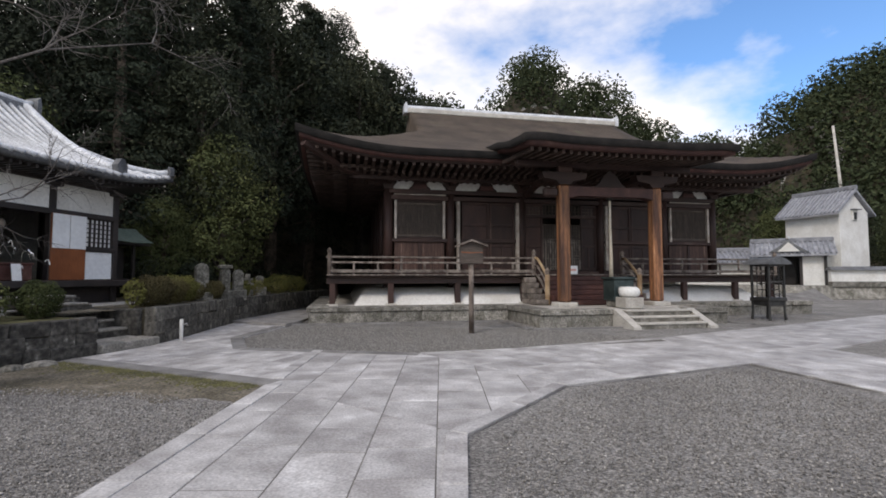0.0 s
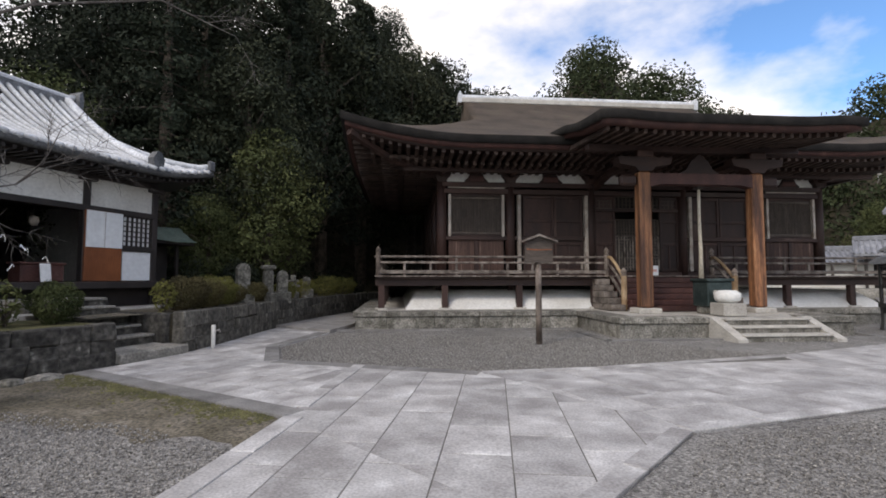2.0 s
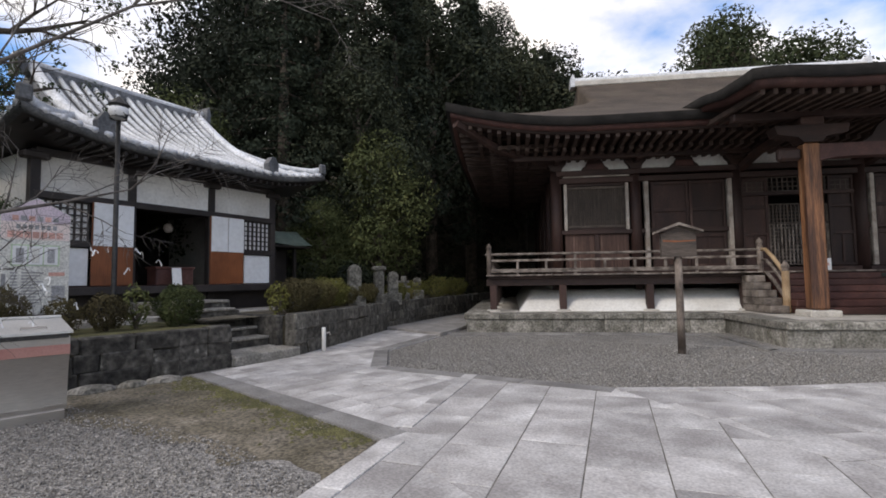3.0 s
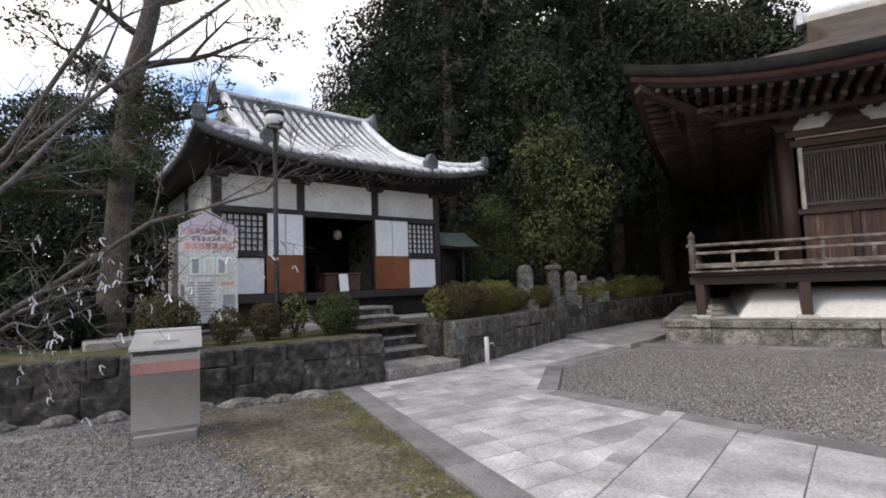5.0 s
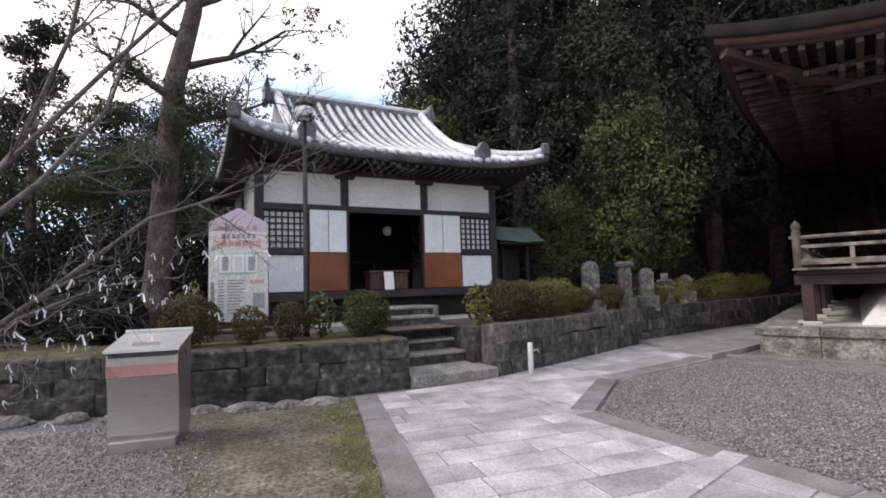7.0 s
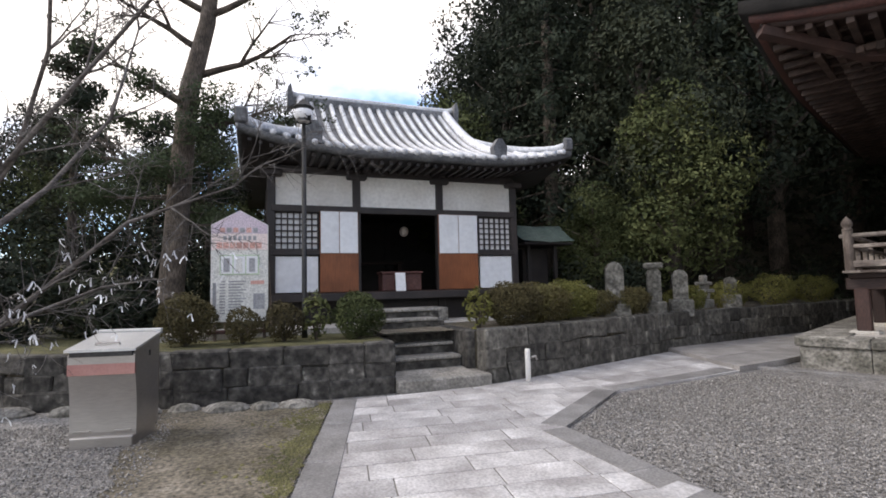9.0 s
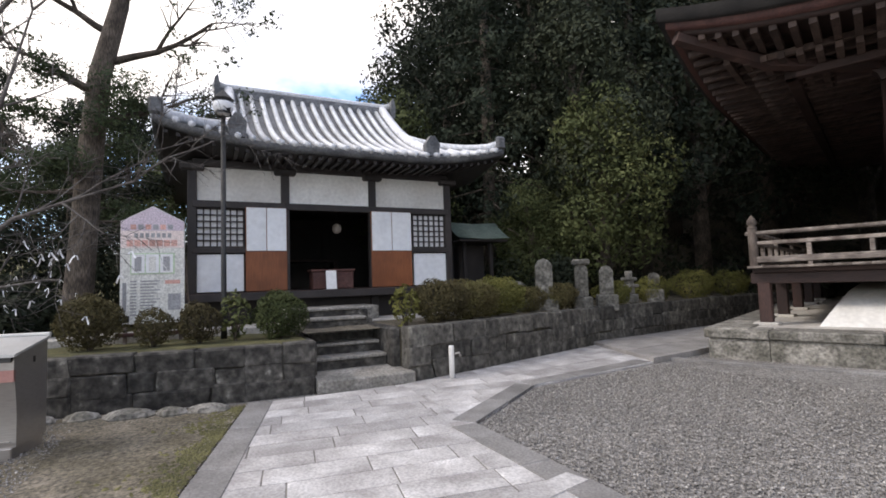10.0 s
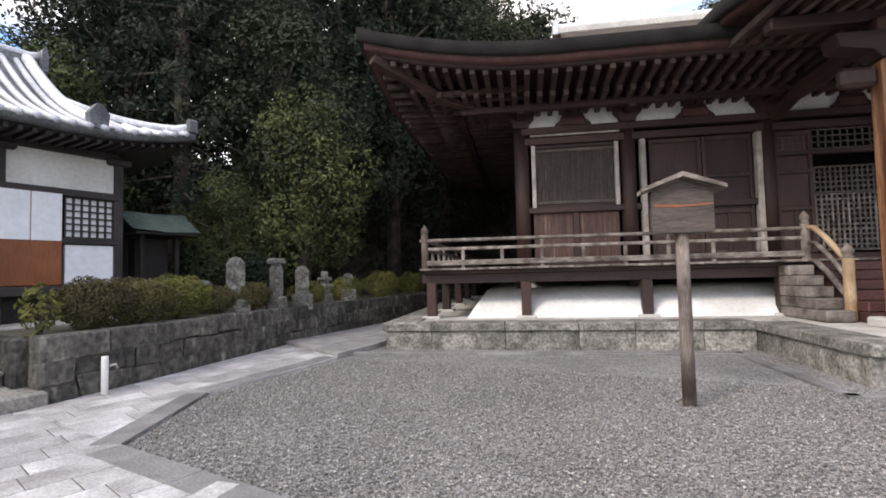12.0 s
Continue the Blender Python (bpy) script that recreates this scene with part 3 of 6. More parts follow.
terrace("ground_terrace", [((-11.4, 1.0), (-40, -6)), ((-9.75, 3.6), (-40, 0)), ((-9.15, 5.4), (-40, 4)), ((-8.75, 7.4), (-40, 6)), ((-8.7, 8.3), (-40, 8))], 0.70, MOSS, "mossy earth terrace above the stone wall")
terrace("ground_terrace_2", [((-9.1, 8.3), (-26, 8.3)), ((-9.3, 9.75), (-26, 10)), ((-8.95, 11.3), (-20, 13)), ((-10.1, 14.9), (-16, 17)), ((-10.7, 20.0), (-15, 22)), ((-11.2, 27.0), (-15, 28))], 0.78, DIRT, "brown earth bank behind the azaleas")

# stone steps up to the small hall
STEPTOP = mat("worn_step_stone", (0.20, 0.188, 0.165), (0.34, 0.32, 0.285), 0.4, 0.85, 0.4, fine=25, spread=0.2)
steps = thing("stone_steps", Matrix(), "worn grey stone steps through the retaining wall", "steps", kind="structure")
m = Mesh().box(-9.15, -8.38, 8.33, 9.78, -0.02, 0.17, 0.02)
m.v = [(x + (0.05 if y > 9 else 0), y, z + (0.05 if x < -8.8 and z > 0.1 else 0)) for x, y, z in m.v]
part("step", m, STEPTOP, steps)
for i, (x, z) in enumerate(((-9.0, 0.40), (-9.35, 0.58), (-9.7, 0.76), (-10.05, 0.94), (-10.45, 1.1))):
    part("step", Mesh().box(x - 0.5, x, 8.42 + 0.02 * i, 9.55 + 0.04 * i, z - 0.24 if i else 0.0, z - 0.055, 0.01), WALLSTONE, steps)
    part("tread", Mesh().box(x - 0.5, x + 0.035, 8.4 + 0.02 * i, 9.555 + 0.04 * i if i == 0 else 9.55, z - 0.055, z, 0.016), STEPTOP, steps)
part("step_cheek", Mesh().box(-11.3, -8.75, 9.56, 9.76, 0.0, 0.80, 0.03), WALLSTONE, steps)
part("step_cheek", Mesh().box(-10.6, -8.75, 8.22, 8.40, 0.0, 0.70, 0.03), WALLSTONE, steps)
part("landing", Mesh().box(-11.9, -10.95, 8.3, 10.1, 0.6, 1.08, 0.02), STONE, steps)
part("walkway", Mesh().box(-11.6, -10.75, 4.5, 13.5, 0.55, 0.815, 0.02), PALESTONE, steps)


# ---- hip-and-gable roofs ----
class Roof:
    """Lengths in the hall's own frame: u to the right, v to the back."""

    def __init__(self, u0, u1, v0, v1, g0, g1, ze, zr, lift, reach, sag):
        self.u0, self.u1, self.v0, self.v1, self.g0, self.g1, self.ze, self.zr, self.lift, self.reach, self.sag = u0, u1, v0, v1, g0, g1, ze, zr, lift, reach, sag
        self.half = (v1 - v0) / 2

    def eave(self, s, a, b):
        """Rise of the eave towards its corners."""
        e = min(s - a, b - s)
        return self.lift * max(0.0, 1 - e / self.reach) ** 2

    def rise(self, d):
        t = max(0.0, d / self.half)
        return (self.zr - self.ze) * (t - self.sag * math.sin(math.pi * min(t, 1.0)))

    def z(self, u, v, gable=True):
        dv, du = min(v - self.v0, self.v1 - v), min(u - self.u0, self.u1 - u)
        inside = gable and self.g0 <= u <= self.g1
        d = dv if inside else min(dv, du)
        fade = max(0.0, 1 - d / (0.55 * self.half))
        c = self.eave(u, self.u0, self.u1) if dv <= du else self.eave(v, self.v0, self.v1)
        return self.ze + self.rise(d) + c * fade

    def skin(self, us, vs):
        return Mesh().grid([[(u, v, self.z(u, v)) for u in us] for v in vs])


def steps_between(a, b, n):
    return [a + (b - a) * i / n for i in range(n + 1)]


# ---- main temple hall ----
temple = thing("temple_hall", TEMPLE, "dark weathered wooden temple hall with a bark-thatched hip-and-gable roof", "temple")
COLS = [2.1, 4.5, 7.4, 10.8, 13.75, 16.1]
V = 1.4

# platform of dressed stone
pf = part("platform", Mesh().box(-0.52, 18.4, -0.92, 15.0, -0.1, 0.42).box(6.08, 12.12, -3.72, -0.9, -0.1, 0.42), STONE, temple)


def base_face(p, q, n, seed):
    rnd = random.Random(seed)
    ax, ay = p
    d = math.hypot(q[0] - ax, q[1] - ay)
    ux, uy = (q[0] - ax) / d, (q[1] - ay) / d
    s = 0.0
    while s < d - 0.05:
        le = min(rnd.uniform(0.8, 1.5), d - s)
        if d - s - le < 0.5:
            le = d - s
        for z0, z1, o, c in ((-0.06, 0.335, 0.0, 0.008), (0.34, 0.484 + 0.003 * seed, -0.05 - 0.003 * seed, 0.018)):
            m = Mesh().box(s + 0.004, s + le - 0.004, o, 0.25 if z1 < 0.4 else 0.6, z0, z1, c)
            m.v = [(ax + ux * x - uy * y, ay + uy * x + ux * y, z) for x, y, z in m.v]
            part("base_stone" if z1 < 0.4 else "coping_stone", m, STONE, pf)
        s += le


base_face((-0.6, -1.0), (6.0, -1.0), 5, 1)
base_face((6.0, -3.8), (8.3, -3.8), 5, 3)
base_face((10.9, -3.8), (12.2, -3.8), 5, 4)
base_face((12.2, -1.0), (18.5, -1.0), 5, 5)
base_face((-0.6, 15), (-0.6, -1.0), 5, 6)
base_face((6.0, -1.0), (6.0, -3.8), 5, 2)
base_face((12.2, -3.8), (12.2, -1.0), 5, 7)
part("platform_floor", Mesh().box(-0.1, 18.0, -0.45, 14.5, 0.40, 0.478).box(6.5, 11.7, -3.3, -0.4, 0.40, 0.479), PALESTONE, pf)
for pts in ([(-1.2, -1.5), (5.5, -1.5), (5.5, -4.3), (8.2, -4.3)], [(11.0, -4.3), (12.6, -4.3), (12.6, -1.5), (18.8, -1.5)]):
    for (ax, ay), (bx, by) in zip(pts, pts[1:]):
        part("drip_kerb", Mesh().box(min(ax, bx) - 0.07, max(ax, bx) + 0.07, min(ay, by) - 0.07, max(ay, by) + 0.07, -0.05, 0.03, 0.01), KERB, pf)
for i in range(3):
    # darker stone on the risers paints in the shadow of the tread overhang
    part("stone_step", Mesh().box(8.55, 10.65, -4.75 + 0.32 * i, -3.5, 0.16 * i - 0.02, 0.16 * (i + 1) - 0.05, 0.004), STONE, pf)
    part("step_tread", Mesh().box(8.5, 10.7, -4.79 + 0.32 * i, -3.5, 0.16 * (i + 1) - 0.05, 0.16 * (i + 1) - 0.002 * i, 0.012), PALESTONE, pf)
for u in (8.28, 10.7):
    part("step_cheek", Mesh().prism([(0, 0.5), (0, -0.03), (1.15, -0.03), (1.15, 0.06), (0.15, 0.5)], u, u + 0.24), PALESTONE, pf).matrix_local = Matrix(((0, 1, 0, 0), (-1, 0, 0, -3.72), (0, 0, 1, 0), (0, 0, 0, 1)))

# plaster mound under the floor
m = Mesh()
o = [(0.85, 0.1), (17.2, 0.1), (17.2, 13.5), (0.85, 13.5)]
i2 = [(1.25, 0.9), (16.8, 0.9), (16.8, 12.8), (1.25, 12.8)]
m.add([(x, y, 0.47) for x, y in o] + [(x, y, 0.7) for x, y in [(1.0, 0.3), (17.05, 0.3), (17.05, 13.3), (1.0, 13.3)]] + [(x, y, 1.05) for x, y in i2],
      [(i, (i + 1) % 4, (i + 1) % 4 + 4, i + 4) for i in range(4)] + [(i + 4, (i + 1) % 4 + 4, (i + 1) % 4 + 8, i + 8) for i in range(4)] + [(8, 9, 10, 11)])
part("plaster_mound", m, PLASTER, temple, "white rounded plaster mound under the floor", True)

# veranda
deck = part("veranda", Mesh().box(-0.05, 17.95, 0.05, 1.5, 1.42, 1.5, 0.01).box(-0.05, 1.9, 1.5, 14.4, 1.42, 1.5).box(16.3, 17.95, 1.5, 14.4, 1.42, 1.5), WOODH, temple)
part("edge_beam", Mesh().box(-0.1, 17.9, 0.12, 0.3, 1.22, 1.42, 0.015), WOODH, deck)
part("edge_beam", Mesh().box(0.02, 0.2, 0.3, 14.3, 1.22, 1.42, 0.015), WOODH, deck)
board = part("floor_board", Mesh().box(0, 0.243, -0.12, 1.45, 1.5, 1.545, 0.008), GREYW, deck)
board.matrix_local = pose(-0.1, 0, 0)
for i in range(1, 74):
    share(board, pose(-0.1 + 0.2435 * i, random.uniform(-0.012, 0.012), random.uniform(-0.003, 0.003)))
board = part("floor_board", Mesh().box(-0.12, 1.9, 0, 0.243, 1.5, 1.545, 0.008), GREYW, deck)
board.matrix_local = pose(0, 1.47, 0)
for i in range(1, 50):
    share(board, pose(random.uniform(-0.012, 0.012), 1.47 + 0.2435 * i, 0))
POSTS = [0.1, 2.1, 4.5, 7.0, 11.2, 13.75, 16.1, 17.8]
for u, v in [(u, 0.2) for u in POSTS] + [(0.1, 2.2), (0.1, 4.6), (0.1, 7.0), (0.1, 9.5), (2.0, 1.4), (4.5, 1.4)]:
    pz = part("veranda_post", Mesh().box(u - 0.1, u + 0.1, v - 0.1, v + 0.1, 0.52, 1.24, 0.015), WOOD, temple)
    part("foot_stone", Mesh().box(u - 0.2, u + 0.2, v - 0.2, v + 0.2, 0.46, 0.53, 0.02), PALESTONE, pz)


def finial(u, v, z, r):
    return Mesh().lathe(u, v, [(r, z - 0.03), (r * 1.05, z), (r * 0.7, z + 0.02), (r * 1.08, z + 0.06), (r * 1.1, z + 0.1), (r * 0.8, z + 0.15), (r * 0.25, z + 0.2), (0.005, z + 0.22)], 12)


def railing(name, u0, u1, v, posts, along_v=False):
    sw = (lambda m: Mesh().add([(y, x, z) for x, y, z in m.v], [f[::-1] for f in m.f])) if along_v else (lambda m: m)
    rail = part(name, sw(Mesh().box(u0 - 0.12, u1, v - 0.045, v + 0.045, 2.10, 2.17, 0.02)), GREYW, temple)
    part("middle_rail", sw(Mesh().box(u0, u1, v - 0.04, v + 0.04, 1.92, 1.985, 0.012)), GREYW, rail)
    part("bottom_rail", sw(Mesh().box(u0, u1, v - 0.055, v + 0.055, 1.60, 1.71, 0.012)), GREYW, rail)
    n = round((u1 - u0) / 0.82)
    for i in range(1, n):
        u = u0 + (u1 - u0) * i / n
        part("strut", sw(Mesh().box(u - 0.035, u + 0.035, v - 0.035, v + 0.035, 1.54 if i % 2 else 1.71, 2.10 if i % 3 == 0 else 1.93, 0.01)), GREYW, rail)
    for u in posts:
        q = part("rail_post", sw(Mesh().lathe(u, v, [(0.075, 1.52), (0.075, 2.24)], 12)), GREYV, rail)
        part("finial", sw(finial(u, v, 2.25, 0.075)), GREYV, q, "", True)


railing("railing", 0.0, 7.35, 0.0, (0.0, 7.35))
railing("railing", 10.95, 17.85, 0.0, (10.95, 17.85))
railing("railing", 0.1, 14.2, 0.0, (), True)

# wooden stairs with sloping rails
for i in range(6):
    part("stair_tread", Mesh().box(7.45, 10.85, -1.75 + 0.29 * i, 0.05 if i > 4 else -1.2 + 0.29 * i, 0.49 + 0.165 * i, 0.49 + 0.165 * (i + 1), 0.02), RED, temple)
for u in (7.1, 11.0):
    for i in range(5):
        part("side_block", Mesh().box(u - 0.2, u + 0.24, -1.35 + 0.27 * i, 0.1, 0.49 + 0.19 * i, 0.49 + 0.19 * (i + 1) - 0.006, 0.015), GREYW, temple)
for u in (7.38, 10.92):
    q = part("newel", Mesh().lathe(u, -1.15, [(0.085, 0.5), (0.085, 1.55)], 12), LIGHTW, temple)
    part("finial", finial(u, -1.15, 1.56, 0.085), GREYV, q, "", True)
    for dz, r in ((0.0, 0.05), (-0.28, 0.04), (-0.62, 0.05)):
        part("stair_rail", Mesh().tube([(u, 0.0, 2.14 + dz), (u, -0.25, 2.12 + dz), (u, -0.6, 1.9 + dz), (u, -1.1, 1.5 + dz)], r, 8), GREYW if dz else LIGHTW, temple, "", True)

# columns, beams and wall panels
for u in COLS:
    part("column", Mesh().lathe(u, V, [(0.17, 1.5), (0.17, 4.9)], 16), WOOD, temple, "", True)
for v in (3.9, 6.4, 8.9, 12.6):
    part("column", Mesh().lathe(2.1, v, [(0.17, 1.5), (0.17, 4.9)], 16), WOOD, temple, "", True)
part("side_wall", Mesh().box(2.06, 2.14, 1.4, 12.6, 1.5, 5.4), WOOD, temple)
part("side_wall", Mesh().box(16.06, 16.14, 1.4, 12.6, 1.5, 5.4), WOOD, temple)
part("back_wall", Mesh().box(2.1, 16.1, 12.56, 12.64, 1.5, 5.4), WOOD, temple)
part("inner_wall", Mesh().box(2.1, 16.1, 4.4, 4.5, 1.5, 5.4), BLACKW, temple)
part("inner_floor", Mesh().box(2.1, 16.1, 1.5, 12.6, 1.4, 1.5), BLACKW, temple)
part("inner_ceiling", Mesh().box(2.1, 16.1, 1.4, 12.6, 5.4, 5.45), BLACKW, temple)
for z0, z1, d in ((1.5, 1.68, 0.12), (2.78, 2.92, 0.1), (4.38, 4.55, 0.14), (4.62, 4.78, 0.17), (5.2, 5.42, 0.2)):
    for a, b in zip(COLS, COLS[1:]):
        if 7 < a < 9 and 2 < z0 < 4:
            continue
        part("tie_beam", Mesh().box(a, b, V - d, V + d, z0, z1, 0.012), WOODH, temple)
for a, b in ((2.1, 4.5), (13.75, 16.1)):
    part("pale_strip", Mesh().box(a + 0.2, b - 0.2, V - 0.19, V - 0.175, 4.555, 4.6), PALE, temple)
for a, b in zip(COLS, COLS[1:]):
    part("frieze", Mesh().box(a + 0.1, b - 0.1, V - 0.02, V + 0.02, 4.78, 5.2), PLASTER, temple, "white plaster frieze panel")
    c, w = (a + b) / 2, 0.42
    out = [(c - w, 4.785), (c - w * 0.95, 4.85), (c - w * 0.7, 4.93), (c - w * 0.55, 5.06), (c - w * 0.3, 5.15), (c + w * 0.3, 5.15), (c + w * 0.55, 5.06), (c + w * 0.7, 4.93), (c + w * 0.95, 4.85), (c + w, 4.785)]
    part("frog_leg_strut", Mesh().prism(out, V - 0.1, V - 0.03), WOODH, temple)
    part("strut_cap", Mesh().box(c - 0.2, c + 0.2, V - 0.15, V, 5.1, 5.2, 0.02), WOODH, temple)
    part("strut_carving", Mesh().box(c - 0.26, c + 0.26, V - 0.125, V - 0.1, 4.82, 5.0, 0.03), RED, temple)
for u in COLS:
    part("bracket", Mesh().prism([(u - 0.16, 4.78), (u + 0.16, 4.78), (u + 0.2, 4.9), (u + 0.3, 5.0), (u + 0.34, 5.16), (u - 0.34, 5.16), (u - 0.3, 5.0), (u - 0.2, 4.9)], V - 0.22, V + 0.1), WOODH, temple)
    part("bracket_arm", Mesh().box(u - 0.09, u + 0.09, V - 0.75, V, 4.95, 5.2, 0.03), WOODH, temple)
for v in (1.5, 3.9, 6.4, 8.9):
    part("bracket_arm", Mesh().box(1.3, 2.1, v - 0.09, v + 0.09, 4.95, 5.2, 0.03), WOODH, temple)


def slat_window(a, b):
    part("window_frame", Mesh().box(a, b, V - 0.05, V + 0.05, 2.92, 2.98, 0.008), WOODH, temple)
    part("window_head", Mesh().box(a, b, V - 0.05, V + 0.05, 4.3, 4.38, 0.008), WOODH, temple)
    for s in (a + 0.03, b - 0.03):
        part("pale_jamb", Mesh().box(s - 0.045, s + 0.045, V - 0.15, V - 0.02, 2.9, 4.36, 0.01), PALE, temple, "bleached pale wooden jamb")
    part("window_backing", Mesh().box(a, b, V + 0.02, V + 0.04, 2.98, 4.3), BLIND, temple)
    for z in (3.02, 4.24):
        part("window_rail", Mesh().box(a + 0.08, b - 0.08, V - 0.07, V, z - 0.04, z + 0.04, 0.008), BLIND, temple)
    n = 28
    sl = part("slat", Mesh().box(-0.017, 0.017, V - 0.055, V + 0.0, 3.05, 4.22, 0.005), BLIND, temple)
    sl.matrix_local = pose(a + 0.12, 0, 0)
    for i in range(1, n):
        share(sl, pose(a + 0.12 + (b - a - 0.24) * i / (n - 1), 0, 0))
    c = (a + b) / 2
    part("wainscot", Mesh().box(a, c - 0.07, V - 0.02, V + 0.03, 1.68, 2.78, 0.01), STREAK, temple)
    part("wainscot", Mesh().box(c + 0.07, b, V - 0.02, V + 0.03, 1.68, 2.78, 0.01), STREAK, temple)
    part("wainscot_post", Mesh().box(c - 0.07, c + 0.07, V - 0.06, V + 0.04, 1.68, 2.78, 0.01), WOOD, temple)


slat_window(2.34, 4.26)
slat_window(13.99, 15.86)


def door_leaf(a, b, v=V):
    d = part("door_leaf", Mesh().box(a, b, v, v + 0.03, 1.7, 4.36), WOOD, temple)
    for x0, x1, z0, z1 in ((a, a + 0.08, 1.7, 4.36), (b - 0.08, b, 1.7, 4.36), (a + 0.08, b - 0.08, 4.26, 4.36), (a + 0.08, b - 0.08, 3.42, 3.52), (a + 0.08, b - 0.08, 2.62, 2.72), (a + 0.08, b - 0.08, 1.7, 1.8)):
        part("door_rail", Mesh().box(x0, x1, v - 0.045, v, z0, z1, 0.008), WOOD, d)
    c = (a + b) / 2
    part("door_muntin", Mesh().box(c - 0.03, c + 0.03, v - 0.03, v, 1.8, 2.62, 0.006), WOOD, d)


for a, b in ((4.95, 6.05), (6.07, 7.1), (11.15, 12.2), (12.22, 13.3)):
    door_leaf(a, b)
for s in (4.8, 7.2, 11.05, 13.45):
    part("pale_jamb", Mesh().box(s - 0.06, s + 0.06, V - 0.16, V + 0.02, 1.7, 4.37, 0.012), PALE, temple, "bleached pale wooden jamb")
door_leaf(7.55, 8.3, V + 0.02)
door_leaf(9.95, 10.65, V + 0.02)


def lattice(name, u0, u1, v, z0, z1, step, bar, material, label=""):
    lat = part(name, Mesh().box(u0 - 0.05, u0, v - 0.03, v + 0.03, z0, z1), material, temple, label)
    part("stile", Mesh().box(u1, u1 + 0.05, v - 0.03, v + 0.03, z0, z1), material, lat)
    n, k = round((u1 - u0) / step), round((z1 - z0) / step)
    for i in range(n + 1):
        u = u0 + (u1 - u0) * i / n
        part("lattice_bar", Mesh().box(u - bar, u + bar, v - 0.02, v + 0.02, z0, z1), material, lat)
    for i in range(k + 1):
        z = z0 + (z1 - z0) * i / k
        part("lattice_bar", Mesh().box(u0, u1, v - 0.018, v + 0.024, z - bar, z + bar), material, lat)


lattice("lattice_screen", 8.35, 9.9, V + 0.05, 1.75, 2.95, 0.105, 0.018, GREYW, "open wooden lattice screen")
lattice("lattice_screen", 8.35, 9.9, V + 0.06, 3.0, 3.55, 0.105, 0.015, BLIND)
lattice("transom_lattice", 7.6, 10.6, V + 0.03, 3.95, 4.36, 0.14, 0.014, BLIND)
part("transom_rail", Mesh().box(7.5, 10.7, V - 0.06, V + 0.08, 3.82, 3.93, 0.01), WOODH, temple)

# roof
RF = Roof(-1.1, 19.0, -1.05, 15.05, 3.6, 14.75, 5.78, 9.75, 0.62, 4.0, 0.075)
us = steps_between(-1.1, 3.58, 22) + steps_between(3.6, 14.75, 30) + steps_between(14.77, 19.0, 20)
vs = steps_between(-1.05, 7.0, 26) + steps_between(7.2, 15.05, 20)
roof = part("roof", RF.skin(us, vs), BARK_ROOF, temple, "brown cypress-bark thatched roof with upswept corners", True)


def edge_band(z_top, z_bot, inset, depth, material, name, parent):
    """A board all round under the eave, following its curve."""
    for side in range(4):
        r = []
        for k in range(37):
            t = k / 36
            if side in (0, 2):
                u = -1.1 + inset + (20.1 - 2 * inset) * t
                v = (-1.05 + inset, 15.05 - inset)[side == 2]
                c, (iu, iv) = RF.eave(u, -1.1, 19.0), (0, depth if side == 0 else -depth)
            else:
                v = -1.05 + inset + (16.1 - 2 * inset) * t
                u = (19.0 - inset, -1.1 + inset)[side == 3]
                c, (iu, iv) = RF.eave(v, -1.05, 15.05), (-depth if side == 1 else depth, 0)
            z = RF.ze + c
            r.append([(u, v, z + z_top), (u, v, z + z_bot), (u + iu, v + iv, z + z_bot)])
        part(name, Mesh().grid([list(col) for col in zip(*r)]), material, parent, "", True)


edge_band(0.0, -0.24, 0.0, 0.3, BARK_EDGE, "thatch_edge", roof)
edge_band(-0.24, -0.36, 0.12, 0.3, RED, "eave_board", roof)
edge_band(-0.36, -0.43, 0.25, 0.12, WOODH, "eave_board", roof)
soffit = []
for v in steps_between(-0.85, 14.85, 30):
    soffit.append([(u, v, RF.ze - 0.30 + (RF.eave(u, -1.1, 19.0) if min(v + 1.05, 15.05 - v) < min(u + 1.1, 19 - u) else RF.eave(v, -1.05, 15.05)) * max(0, 1 - min(v + 1.05, 15.05 - v, u + 1.1, 19 - u) / 3.2) - 0.02 * min(v + 1.05, 15.05 - v, u + 1.1, 19 - u)) for u in steps_between(-0.9, 18.8, 40)])
part("soffit", Mesh().grid(soffit), WOODH, roof, "", True)
# two rows of rafters
ra = part("rafter", Mesh().box(-0.055, 0.055, 0.0, 1.5, -0.06, 0.06, 0.008), RAFTER, roof)
rb = part("rafter", Mesh().box(-0.055, 0.055, 0.0, 2.2, -0.06, 0.06, 0.008), RAFTER, roof)
ra.matrix_local, rb.matrix_local = pose(-0.7, -0.72, RF.ze - 0.46 + RF.eave(-0.7, -1.1, 19)), pose(-0.2, 0.0, RF.ze - 0.62 + 0.7 * RF.eave(-0.2, -1.1, 19))
n = 72
for i in range(1, n):
    u = -0.7 + 19.3 * i / n
    share(ra, pose(u, -0.74, RF.ze - 0.47 + RF.eave(u, -1.1, 19.0), -3))
    if 0 < u < 18:
        share(rb, pose(u, 0.05, RF.ze - 0.62 + 0.6 * RF.eave(u, -1.1, 19.0), -1))
for i in range(44):
    v = -0.5 + 15 * i / 44
    share(ra, pose(-0.8, v, RF.ze - 0.47 + RF.eave(v, -1.05, 15.05), 0, 0, -90))
    if v > 0:
        share(rb, pose(0.05, v, RF.ze - 0.62 + 0.6 * RF.eave(v, -1.05, 15.05), 0, 0, -90))
